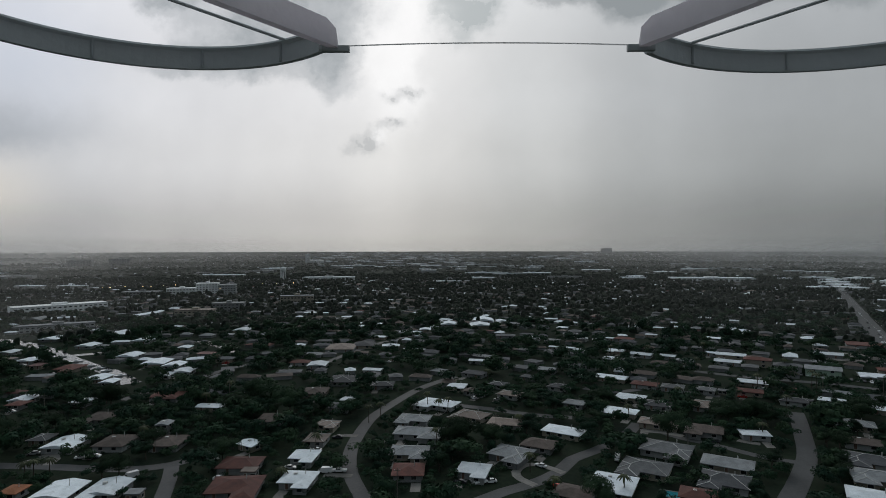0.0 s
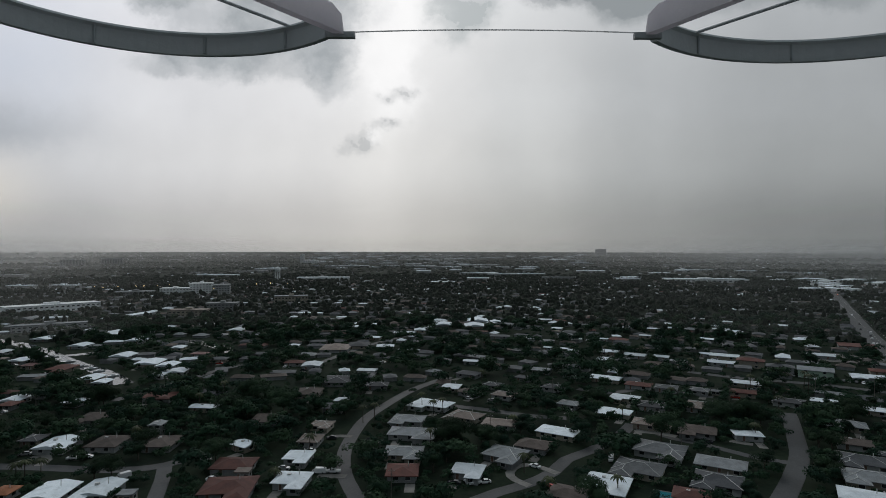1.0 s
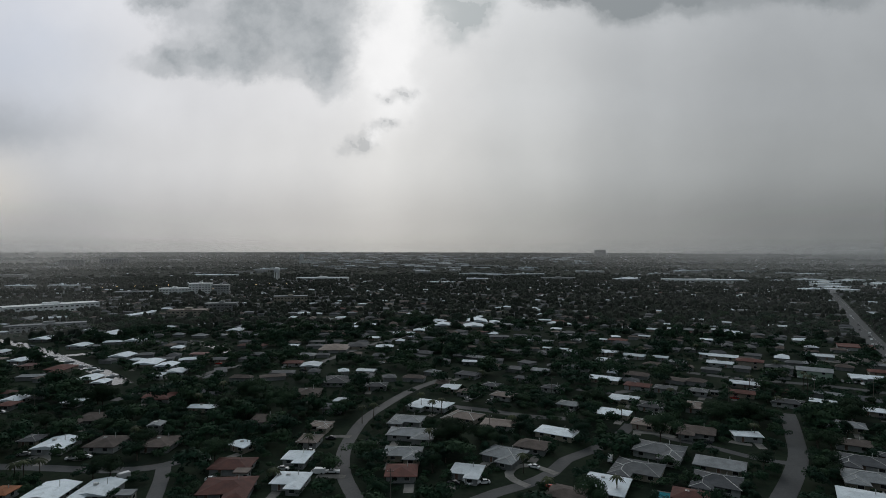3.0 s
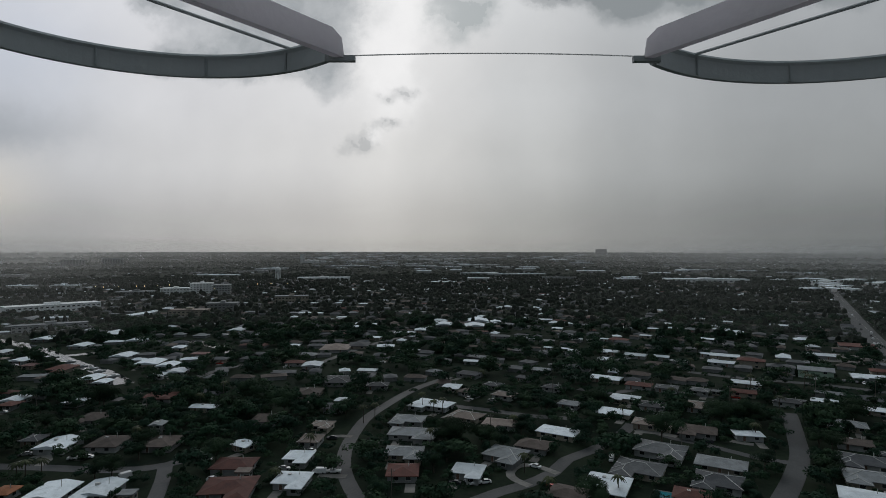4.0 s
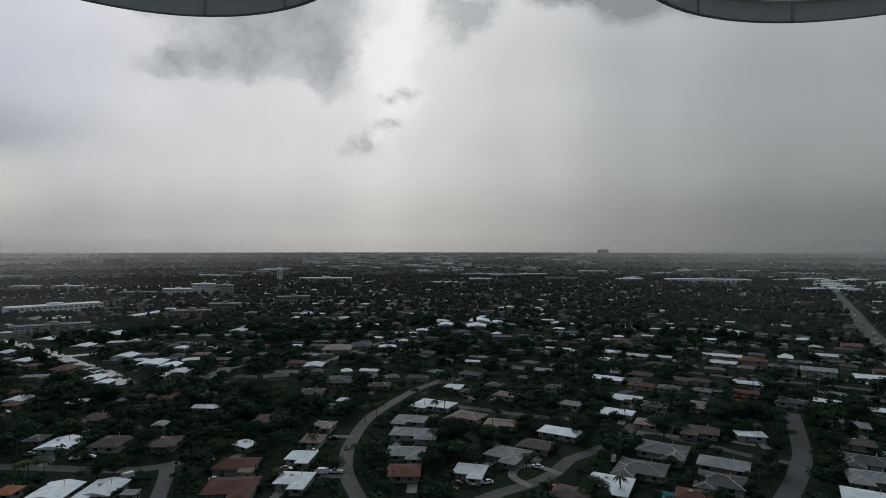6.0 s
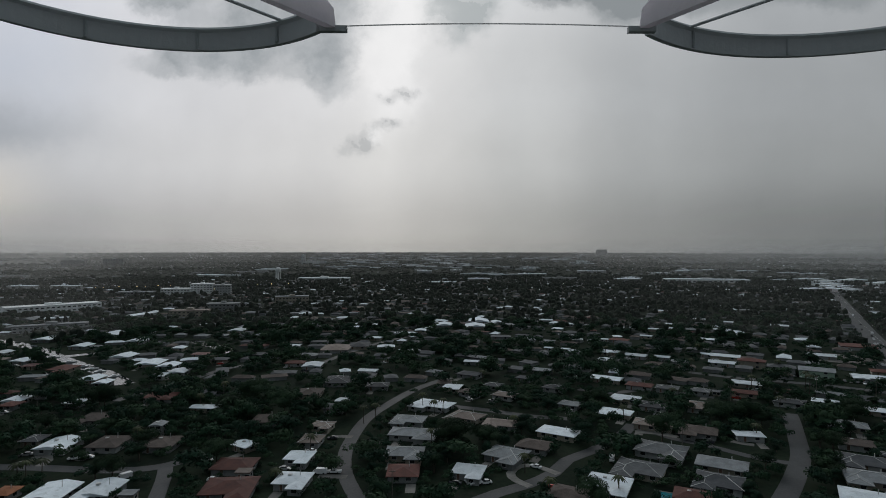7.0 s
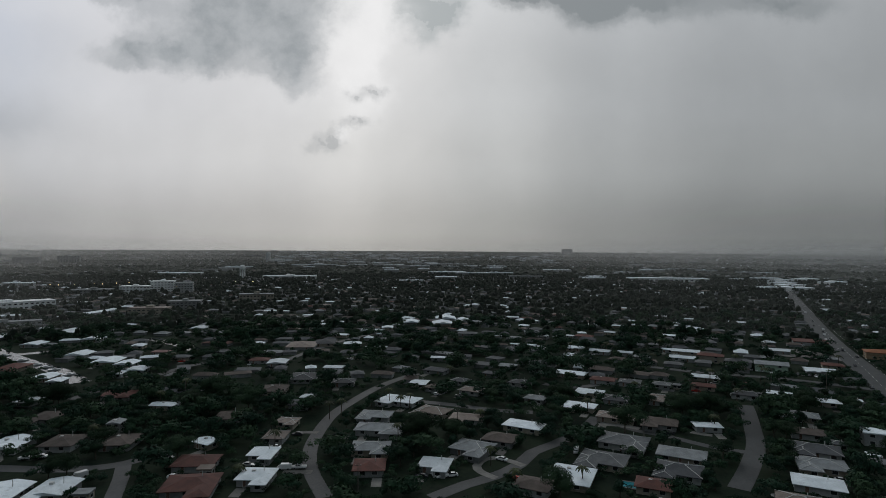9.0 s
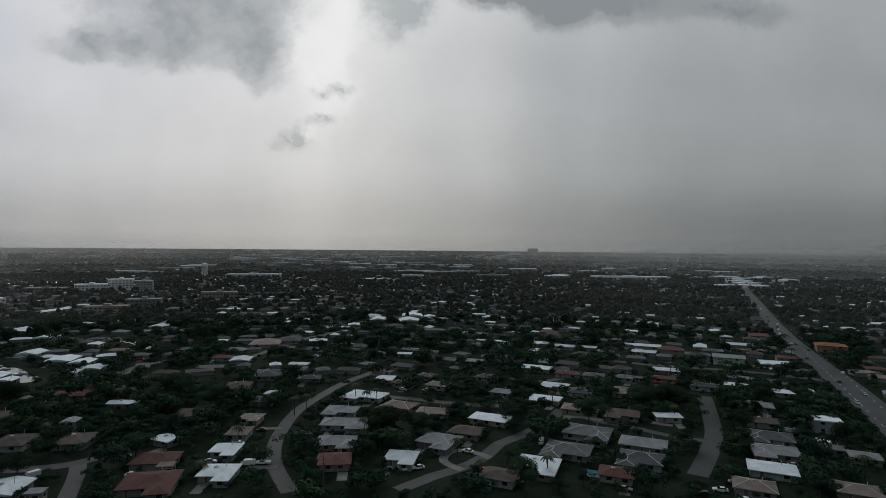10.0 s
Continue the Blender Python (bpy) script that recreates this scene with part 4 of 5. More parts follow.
PROTO = []
for k in range(9):
    rad, hgt = (4.6, 8.5) if k < 5 else (3.2, 6.5) if k < 8 else (6.0, 10.5)
    root = tagged(new("tree"), ("broad dark green shade tree with a ragged crown", "dense dark green ficus tree", "olive green street tree with a loose crown")[k % 3], "tree", "garden trees")
    v, f = [], []
    tube(v, f, (0, 0, -0.3), (0.1, 0, hgt * 0.38), 0.32, 0.2, 7)
    for i in range(4):
        a = i * 1.7 + k
        tube(v, f, (0.1, 0, hgt * 0.34), (math.cos(a) * rad * 0.5, math.sin(a) * rad * 0.5, hgt * 0.66), 0.14, 0.05, 5)
    part("trunk", mesh_of("trunk", v, f, M_BARK), root)
    part("crown", leaf_mesh("crown", crown_arrays(k + 3, rad, hgt, 6500 if k != 8 else 9000, 0.24 if k < 5 else 0.19 if k < 8 else 0.28), M_LEAF[k % 3]), root)
    PROTO.append(root)


def palm(x, y, h):
    root = tagged(new("palm_tree"), "tall slender palm with drooping green fronds", "palm tree", "palms")
    root.matrix_basis = pose(x, y, 0, 0, 0, x * 57 % 360)
    v, f = [], []
    tube(v, f, (0, 0, -0.2), (0.25, 0, h), 0.2, 0.13, 7)
    part("trunk", mesh_of("trunk", v, f, M_BARK), root)
    v, f = [], []
    for i in range(15):
        a, lift, prev = i * 2.4, 0.25 + 0.75 * ((i * 7) % 15) / 15, None
        for k in range(6):
            q = k / 5
            reach = 2.6 * q
            z = h + lift * 1.6 * q - 2.4 * q * q
            wide = 0.42 * math.sin(math.pi * min(0.96, q * 0.9 + 0.08))
            c, s = math.cos(a), math.sin(a)
            n = len(v)
            v += [(0.25 + c * reach - s * wide, s * reach + c * wide, z - 0.18), (0.25 + c * reach, s * reach, z), (0.25 + c * reach + s * wide, s * reach - c * wide, z - 0.18)]
            if k:
                f += [(n - 3, n - 2, n + 1, n), (n - 2, n - 1, n + 2, n + 1)]
    part("fronds", mesh_of("fronds", v, f, M_PALM), root)
    return root


def rises(p):
    return 52.0 * np.maximum(0, (np.hypot(p[:, 0], p[:, 1]) - 1800) / 3100) ** 2


def clear_of(p, margin):
    ok = np.ones(len(p), bool)
    for hx, hy, hr, *_ in HOMES:
        ok &= np.hypot(p[:, 0] - hx, p[:, 1] - hy) > hr * 0.75 + margin
    for (rx, ry), rr in zip(ROAD_XY, ROAD_R):
        ok &= np.hypot(p[:, 0] - rx, p[:, 1] - ry) > rr + margin
    return ok


def far_homes(near, far, step, row, seed, keep, turn=TURN, sides=(-46, 60)):
    """Rows of small hipped houses along the street grid, as arrays."""
    g = np.random.default_rng(seed)
    n = int(far / row) + 2
    m = int(far * 1.6 / step)
    i, j = np.meshgrid(np.arange(-m, m), np.arange(-n, 2 * n), indexing="ij")
    u = i.ravel() * step + g.normal(0, 3.0, i.size)
    v = j.ravel() * row + np.where(j.ravel() % 2, -row * 0.18, row * 0.18) + g.normal(0, 2.5, i.size)
    c, s = math.cos(radians(turn)), math.sin(radians(turn))
    p = np.c_[u * c - v * s, u * s + v * c]
    r = np.hypot(p[:, 0], p[:, 1])
    az = np.degrees(np.arctan2(p[:, 0], p[:, 1]))
    ok = (r > near) & (r < far) & (az > sides[0]) & (az <= sides[1]) & (p[:, 1] > 0) & (g.random(len(p)) < keep)
    p = p[ok]
    return p[clear_of(p, 6.0)], g


pl, _ = far_homes(330, 1600, 19, 29, 4, 0.9, 1.0, (-46, -4))
pr, g1 = far_homes(330, 1600, 19, 29, 5, 0.9, TURN, (-4, 60))
p1 = np.concatenate([pl, pr])
p1 = p1[(np.hypot(p1[:, 0], p1[:, 1]) < 900) | (g1.random(len(p1)) < 0.75)]
grove = np.array([noise.noise(Vector((a * 0.0045, b * 0.0032, 7.3))) + 0.5 * noise.noise(Vector((a * 0.013, b * 0.009, 2.1))) for a, b in p1])
p1 = p1[g1.random(len(p1)) < np.clip(0.86 - 1.2 * grove, 0.10, 1.0)]
taken = {(int(a // 9) + i, int(b // 9) + j) for a, b in p1 for i in (0, 1) for j in (-1, 0)}

# scattered places: gardens full of trees, none on roads or roofs
rnd = random.Random(11)
near_trees, mid_trees = [], []
for _ in range(15000):
    y = 150 + 500 * rnd.random() ** 0.8
    x = (rnd.random() * 2 - 1) * (0.80 * y + 30) + 0.06 * y
    thick = noise.noise(Vector((x * 0.012, y * 0.012, 0.4)))
    if rnd.random() > (0.74 if y < 330 else 0.66) + 0.9 * thick:
        continue
    big = rnd.random()
    rad = 1.6 + 2.2 * big * big + (3.0 * (big - 0.78) / 0.22 if big > 0.78 else 0) + (1.0 if thick > 0.2 else 0)
    if occupied(x, y, rad * 0.45) or (y > 330 and (int(x // 9), int(y // 9)) in taken) or on_road(x, y, rad * 0.75):
        continue
    if rnd.random() < 0.82 and any(occupied(x * (1 + k / y), y + k, rad * 0.2) for k in ((5, 9, 13) if y < 300 else (6, 12, 18))):
        continue
    if y < 380 and rnd.random() < 0.74 and any(on_road(x * k, y * k, rad * 0.35) for k in (1.02 + 0.004 * rad, 1.02 + 0.010 * rad, 1.02 + 0.018 * rad)):
        continue
    if any((x - a) ** 2 + (y - b) ** 2 < (0.52 * (rad + c)) ** 2 for a, b, c in near_trees + mid_trees[-400:]):
        continue
    (near_trees if y < 300 and len(near_trees) < 300 else mid_trees).append((x, y, rad))
for i, (x, y, rad) in enumerate(near_trees):
    proto = PROTO[rnd.randrange(5) if rad > 3.0 else 5 + rnd.randrange(3)] if rad < 4.4 else PROTO[8]
    base = {8: 6.0}.get(PROTO.index(proto), 4.6 if PROTO.index(proto) < 5 else 3.2)
    t = copy_thing(proto, pose(x, y, 0, 0, 0, rnd.uniform(0, 360)))
    k = rad / base
    t.scale = (k, k, k * rnd.uniform(0.75, 1.1))
for o in PROTO:
    for c in list(o.children):
        bpy.data.objects.remove(c)
    bpy.data.objects.remove(o)

low = [crown_arrays(50 + k, 3.6, 6.6, 560, 0.55) for k in range(8)]
chunks = {0: [], 1: [], 2: []}
for i, (x, y, rad) in enumerate(mid_trees):
    a, k = rnd.uniform(0, 6.28), rad / 3.6
    p = low[i % 8]
    q = np.c_[(p[:, 0] * math.cos(a) - p[:, 1] * math.sin(a)) * k + x, (p[:, 0] * math.sin(a) + p[:, 1] * math.cos(a)) * k + y, p[:, 2] * k * rnd.uniform(0.68, 1.05)]
    chunks[rnd.randrange(3)].append(q)
for k, c in chunks.items():
    if c:
        tagged(new("woods", leaf_mesh("woods", np.concatenate(c), M_LEAF[k])), "dark green garden trees crowding between the houses", "trees", kind="stuff")

# shrubs and hedges against the house walls
bush = [crown_arrays(80 + k, 1.15, 1.9, 150, 0.24) for k in range(5)]
beds = {0: [], 1: [], 2: []}
for hx, hy, hr, w, d, rot in HOMES:
    if hy > 420 or w < 6 or hr > 20 or d == 6.0:
        continue
    c, sn = math.cos(radians(rot)), math.sin(radians(rot))
    for _ in range(int(w * 0.75)):
        lx = rnd.uniform(-w / 2, w / 2)
        ly = -d / 2 - (d * 0.38 if rnd.random() < 0.5 else 0) - rnd.uniform(0.9, 3.5)
        if rnd.random() < 0.35:
            lx, ly = rnd.choice((-1, 1)) * (w / 2 + rnd.uniform(0.8, 2.5)), rnd.uniform(-d / 2, d / 2)
        x, y = hx + lx * c - ly * sn, hy + lx * sn + ly * c
        if on_road(x, y, 1.0) or occupied(x, y, -0.2) and rnd.random() < 0.7:
            continue
        k, a = rnd.uniform(0.7, 1.5), rnd.uniform(0, 6.28)
        p = bush[rnd.randrange(5)]
        beds[rnd.randrange(3)].append(np.c_[(p[:, 0] * math.cos(a) - p[:, 1] * math.sin(a)) * k + x, (p[:, 0] * math.sin(a) + p[:, 1] * math.cos(a)) * k + y, p[:, 2] * k - 0.3])
for k, b in beds.items():
    tagged(new("hedge", leaf_mesh("hedge", np.concatenate(b), M_LEAF[k])), "dark green shrubs and hedges along the house walls", "hedge", kind="stuff")

# ---------------------------------------------------------------- the far suburb: roofs and woods to the horizon
def spread(count, near, far, seed, power):
    g = np.random.default_rng(seed)
    r = near + (far - near) * g.random(count) ** power
    a = np.radians(g.uniform(-46, 60, count))
    return np.c_[np.sin(a) * r, np.cos(a) * r], g


def home_stuff(p, g, wall_mat, names):
    n = len(p)
    w, d = g.uniform(6, 15, n) / 2, g.uniform(5, 9.5, n) / 2
    swap = g.random(n) < 0.15
    w, d = np.where(swap, d, w), np.where(swap, w, d)
    h, t = g.uniform(2.1, 2.7, n), g.uniform(0.7, 1.6, n)
    rot = np.radians(np.where(p[:, 0] < -0.07 * p[:, 1], 1.0, TURN) + g.choice([0, 0, 0, 8, -8, 20], n) + g.normal(0, 3, n))
    z = rises(p)
    o = 0.6
    flat_v = [(-1, -1, 0), (1, -1, 0), (1, 1, 0), (-1, 1, 0), (-1, -1, 1), (1, -1, 1), (1, 1, 1), (-1, 1, 1)]
    V = np.zeros((n, 14, 3))
    for k, (a, b, c) in enumerate(flat_v):
        V[:, k] = np.c_[a * w, b * d, c * h]
    for k, (a, b) in enumerate(((-1, -1), (1, -1), (1, 1), (-1, 1))):
        V[:, 8 + k] = np.c_[a * (w + o), b * (d + o), h - 0.1]
    ins = np.minimum(w, d) * 0.9
    lx = w >= d
    V[:, 12] = np.c_[np.where(lx, -(w - ins), 0), np.where(lx, 0, -(d - ins)), h + t]
    V[:, 13] = np.c_[np.where(lx, w - ins, 0), np.where(lx, 0, d - ins), h + t]
    c, s = np.cos(rot)[:, None], np.sin(rot)[:, None]
    X = V[:, :, 0] * c - V[:, :, 1] * s + p[:, :1]
    Y = V[:, :, 0] * s + V[:, :, 1] * c + p[:, 1:]
    W = np.stack([X, Y, V[:, :, 2] + z[:, None]], 2)
    kinds = g.choice(len(names), n, p=[k[1] for k in names])
    for q, (kind, _) in enumerate(names):
        rows = np.nonzero(kinds == q)[0]
        verts, faces, mat = W[rows].reshape(-1, 3), [], []
        for m, r in enumerate(rows):
            b = 14 * m
            faces += [(b, b + 1, b + 5, b + 4), (b + 1, b + 2, b + 6, b + 5), (b + 2, b + 3, b + 7, b + 6), (b + 3, b, b + 4, b + 7)]
            if lx[r]:
                faces += [(b + 8, b + 9, b + 13, b + 12), (b + 9, b + 10, b + 13), (b + 10, b + 11, b + 12, b + 13), (b + 11, b + 8, b + 12)]
            else:
                faces += [(b + 8, b + 9, b + 12), (b + 9, b + 10, b + 13, b + 12), (b + 10, b + 11, b + 13), (b + 11, b + 8, b + 12, b + 13)]
            mat += [0, 0, 0, 0, 1, 1, 1, 1]
        tagged(new("houses", mesh_of("houses", verts.tolist(), faces, [wall_mat, ROOF[kind]], mat)), f"many small far bungalows with {WORDS[kind]} roofs", "houses", kind="stuff")


MIXED = [("white", 0.15), ("light", 0.11), ("grey", 0.18), ("slate", 0.25), ("brown", 0.22), ("tan", 0.04), ("red", 0.05)]
home_stuff(p1, g1, WALL[2], MIXED)
p2, g2 = far_homes(1600, 4700, 30, 52, 6, 0.42)
patchy = np.array([noise.noise(Vector((a * 0.0022, b * 0.0014, 3.7))) for a, b in p2])
p2 = p2[g2.random(len(p2)) < np.clip(0.6 - 1.6 * patchy, 0.05, 0.95)]
home_stuff(p2, g2, WALL[2], MIXED)


def flat_roofs(count, near, far, sides, seed, kind, label):
    """Long low stores and warehouses with flat roofs and a parapet step, far off in the town."""
    g = np.random.default_rng(seed)
    v, f, mat = [], [], []
    for _ in range(count):
        r, a = g.uniform(near, far), radians(g.uniform(*sides))
        x, y = math.sin(a) * r, math.cos(a) * r
        if noise.noise(Vector((x * 0.0015, y * 0.001, 9.2))) > 0.22:
            continue
        w, d, h = g.uniform(25, 105) / 2, g.uniform(16, 36) / 2, g.uniform(5, 9)
        t = radians(g.choice([0, 4, -6, 12]))
        z = rise(x, y)
        for x0, x1, y0, y1, z0, z1, m in ((-w, w, -d, d, -1, h, 0), (-w - 0.4, w + 0.4, -d - 0.4, d + 0.4, h, h + 0.8, 1), (-w * 0.3, -w * 0.12, -d * 0.4, d * 0.2, h + 0.8, h + 2.6, 1)):
            n = len(v)
            box(v, f, x0, x1, y0, y1, z0, z1)
            v[n:] = [(x + p * math.cos(t) - q * math.sin(t), y + p * math.sin(t) + q * math.cos(t), z + u) for p, q, u in v[n:]]
            mat += [m] * 6
    tagged(new("warehouses", mesh_of("warehouses", v, f, [WALL[2], ROOF[kind]], mat)), label, "warehouses", kind="stuff")


flat_roofs(190, 2300, 4700, (-13, 14), 31, "white", "long low white-roofed warehouses near the horizon")
flat_roofs(90, 1900, 4400, (-44, 32), 32, "light", "low grey-roofed warehouses in the far town")
flat_roofs(45, 1300, 2300, (-42, 38), 33, "white", "white flat-roofed stores among the far trees")


def lump_woods(p, g, size, base):
    """Low uneven crowns, each a crumpled little dome."""
    n = len(p)
    ring = 6
    V = np.zeros((n, 2 * ring + 1, 3))
    r = size * g.uniform(0.55, 1.35, n)
    h = base * g.uniform(0.6, 1.35, n)
    for k in range(ring):
        a = k * math.tau / ring
        for lvl, (rr, zz) in enumerate(((1.0, 0.25), (0.72, 0.78))):
            j = g.uniform(0.72, 1.25, n)
            V[:, lvl * ring + k] = np.c_[math.cos(a + lvl * 0.5) * r * rr * j, math.sin(a + lvl * 0.5) * r * rr * j, h * zz * g.uniform(0.8, 1.2, n)]
    V[:, 2 * ring] = np.c_[g.normal(0, 0.6, n), g.normal(0, 0.6, n), h]
    W = V + np.c_[p, rises(p)][:, None, :]
    tri = []
    for k in range(ring):
        m = (k + 1) % ring
        tri += [(k, m, ring + k), (m, ring + m, ring + k), (ring + k, ring + m, 2 * ring)]
    T = (np.array(tri)[None] + (np.arange(n) * (2 * ring + 1))[:, None, None]).reshape(-1, 3)
    tagged(new("woods", mesh_of("woods", W.reshape(-1, 3).tolist(), T.tolist(), M_WOODS)), "dark distant tree cover between the roofs", "trees", kind="stuff")


q1, h1 = spread(19000, 560, 1700, 21, 0.7)
q1 = q1[[(int(a // 9), int(b // 9)) not in taken for a, b in q1]]
q1 = q1[clear_of(q1, 3.0)]
lump_woods(q1, h1, 3.8, 7.2)
q2, h2 = spread(17000, 1700, 4800, 22, 0.7)
lump_woods(q2, h2, 8.0, 7.0)



# ---------------------------------------------------------------- utility poles
def pole(x, y, h, rot):
    root = tagged(new("utility_pole"), "tall weathered wooden utility pole with a crossarm", "utility pole", "utility poles")
    root.matrix_basis = pose(x, y, 0, 0, 0, rot)
    v, f = [], []
    tube(v, f, (0, 0, -0.3), (0, 0, h), 0.17, 0.11, 8)
    part("shaft", mesh_of("shaft", v, f, M_POLE), root)
    part("crossarm", box_mesh("crossarm", (-1.1, 1.1, -0.06, 0.06, h - 1.0, h - 0.85), M_POLE), root)
    for sx in (-0.9, 0.0, 0.9):
        v, f = [], []
        tube(v, f, (sx, 0, h - 0.85), (sx, 0, h - 0.6), 0.07, 0.05, 6)
        part("insulator", mesh_of("insulator", v, f, M_FASCIA), root)


pole(20.7, 241.7, 11, 0)
pole(-113.8, 302, 11, 10)
pole(146.3, 292.4, 11, -29)
pole(95.3, 228.4, 10, -29)
pole(113.5, 311.1, 10, -29)
pole(-15.8, 184.4, 10, 0)
pole(-139.5, 273.6, 10, 0)
pole(-194.5, 278, 10, 0)
pole(177.3, 330.3, 12, -29)
pole(206.5, 317.7, 11, -29)
pole(228.8, 303.6, 11, -29)
pole(61.2, 316.9, 10, -29)
# ---------------------------------------------------------------- vehicles
def loft(v, f, rows):
    """Skin over cross rows of (y, half width, z low, z high)."""
    n = len(v)
    for y, w, a, b in rows:
        v += [(-w, y, a), (w, y, a), (w * 0.92, y, b), (-w * 0.92, y, b)]
    for k in range(len(rows) - 1):
        for i in range(4):
            j = (i + 1) % 4
            f.append((n + 4 * k + i, n + 4 * k + j, n + 4 * k + 4 + j, n + 4 * k + 4 + i))
    f.append((n + 3, n + 2, n + 1, n))
    m = n + 4 * (len(rows) - 1)
    f.append((m, m + 1, m + 2, m + 3))


MODELS = {}


def park(kind, x, y, rot, colour, braking=False):
    if (kind, colour) not in MODELS:
        body, glass = [], []
        bf, gf2 = [], []
        if kind == "van":
            loft(body, bf, [(-2.5, 0.9, 0.4, 1.9), (-2.3, 0.95, 0.35, 2.05), (1.2, 0.95, 0.35, 2.05), (1.9, 0.93, 0.35, 1.3), (2.5, 0.85, 0.4, 0.95)])
            loft(glass, gf2, [(1.0, 0.9, 1.3, 1.95), (1.95, 0.88, 1.25, 1.35)])
        elif kind == "pickup":
            loft(body, bf, [(-2.7, 0.92, 0.5, 1.05), (-0.7, 0.95, 0.45, 1.1), (1.2, 0.95, 0.45, 1.12), (2.6, 0.9, 0.5, 0.95)])
            loft(body, bf, [(-0.8, 0.82, 1.05, 1.75), (0.5, 0.82, 1.05, 1.78), (0.6, 0.8, 1.05, 1.7)])
            loft(glass, gf2, [(-0.5, 0.86, 1.15, 1.6), (1.15, 0.84, 1.12, 1.2)])
        else:
            loft(body, bf, [(-2.25, 0.8, 0.4, 0.85), (-1.9, 0.88, 0.3, 0.98), (0.9, 0.9, 0.3, 0.95), (2.0, 0.86, 0.32, 0.82), (2.3, 0.75, 0.4, 0.68)])
            loft(body, bf, [(-1.2, 0.66, 0.95, 1.40), (-0.2, 0.68, 0.95, 1.45), (0.2, 0.66, 0.95, 1.42)])
            loft(glass, gf2, [(-1.75, 0.72, 0.93, 1.0), (-1.15, 0.70, 0.93, 1.37), (0.25, 0.70, 0.93, 1.38), (0.95, 0.74, 0.9, 0.98)])
        wv2, wf2 = [], []
        tube(wv2, wf2, (-0.12, 0, 0), (0.12, 0, 0), 0.33, 0.33, 10)
        tv, tf = [], []
        box(tv, tf, -0.22, 0.22, -0.05, 0.05, -0.12, 0.12)
        MODELS[kind, colour] = (mesh_of("body", body, bf, CAR[colour]), mesh_of("cabin_glass", glass, gf2, M_GLASS), mesh_of("wheel", wv2, wf2, M_TYRE), mesh_of("tail_lamp", tv, tf, M_BRAKE))
    body, glass, wheel, tail = MODELS[kind, colour]
    root = tagged(new({"car": "car", "van": "van", "pickup": "pickup_truck"}[kind]), f"{colour} {'sedan car' if kind == 'car' else kind} {'waiting with red lamps lit' if braking else 'parked on wet paving'}", kind, "vehicles")
    root.matrix_basis = pose(x, y, 0.08, 0, 0, rot + 90)
    part("body", body, root)
    part("cabin_glass", glass, root, "dark glass")
    for sx in (-0.84, 0.84):
        for sy in (-1.4, 1.4):
            part("wheel", wheel, root, "", pose(sx, sy, 0.33))
    if braking:
        for sx in (-0.62, 0.62):
            part("tail_lamp", tail, root, "glowing red lamp", pose(sx, -2.3, 0.72))
    return root


# ---------------------------------------------------------------- cars and palms
park('pickup', -138.9, 219.3, 15, 'white')
park('car', -135, 220.5, 10, 'white')
park('car', -160.6, 223.5, 20, 'silver')
park('van', -43.3, 205.7, 0, 'white')
park('pickup', -38.4, 206.2, 0, 'white')
park('car', -46, 243, 0, 'dark')
park('car', -28.8, 240.2, 0, 'dark')
park('car', 9.5, 196.9, -60, 'white')
park('car', 14.9, 196.9, 10, 'white')
park('car', 34.4, 211.2, -40, 'white')
park('car', 37.1, 192.7, -60, 'red')
park('van', 64.4, 218, 70, 'white')
park('car', 112.1, 245.6, -25, 'silver')
park('car', 101.6, 193.7, -50, 'dark')
park('van', -110.3, 201.1, 50, 'white')
park('car', -88.5, 218.3, -15, 'white')
park('car', 108.1, 169.8, -25, 'white')
park('car', 117, 175.5, -10, 'silver')
park('car', 101.1, 167.6, -25, 'dark')
park('car', 222.3, 362.9, 60, 'silver')
park('car', 224.9, 361.3, 60, 'white')
park('car', 226.5, 358.1, 60, 'silver')
park('car', 229.8, 353.5, 60, 'white')
park('car', 234, 353.5, 60, 'dark')
park('car', 237.5, 352, 60, 'white')
park('car', 243.1, 347.6, 60, 'dark')
park('car', 245.5, 346.1, 60, 'silver')
park('car', 248.5, 344.7, 60, 'dark')
park('car', 250.9, 341.8, 60, 'white')
park('car', 173.7, 297.8, -20, 'white')
park('car', 178.3, 295.7, -20, 'silver')
park('car', 181, 292.5, -20, 'dark')
park('car', -94.6, 299.8, 30, 'white')
park('car', -111.7, 319.7, 30, 'white')
park('car', 262.8, 313, 60, 'dark')
park('car', 394.9, 529.1, 60, 'dark')
park('car', 368.2, 485.8, 60, 'white')
park('car', 256.8, 276.7, 60, 'silver')
park('car', 722.8, 1061.4, 60, 'dark')
park('car', 335.3, 432.5, 60, 'silver')
park('car', 103.1, 247.8, -25, 'dark')
park('car', 238.2, 385.2, 10, 'white')
park('van', 82.9, 355.6, -60, 'white')
for dx_, dy_, dr_, dc_ in DRIVES:
    park("car", dx_, dy_, dr_, dc_)
park("car", 690, 1000, 59.4, 'dark', braking=True)
park("car", 699, 1012, 59.4, 'silver', braking=True)
park("car", 715, 1050, 59.4, 'white', braking=True)
park("car", 725, 1058, 59.4, 'dark', braking=True)
park("car", 745, 1090, 59.4, 'silver', braking=True)
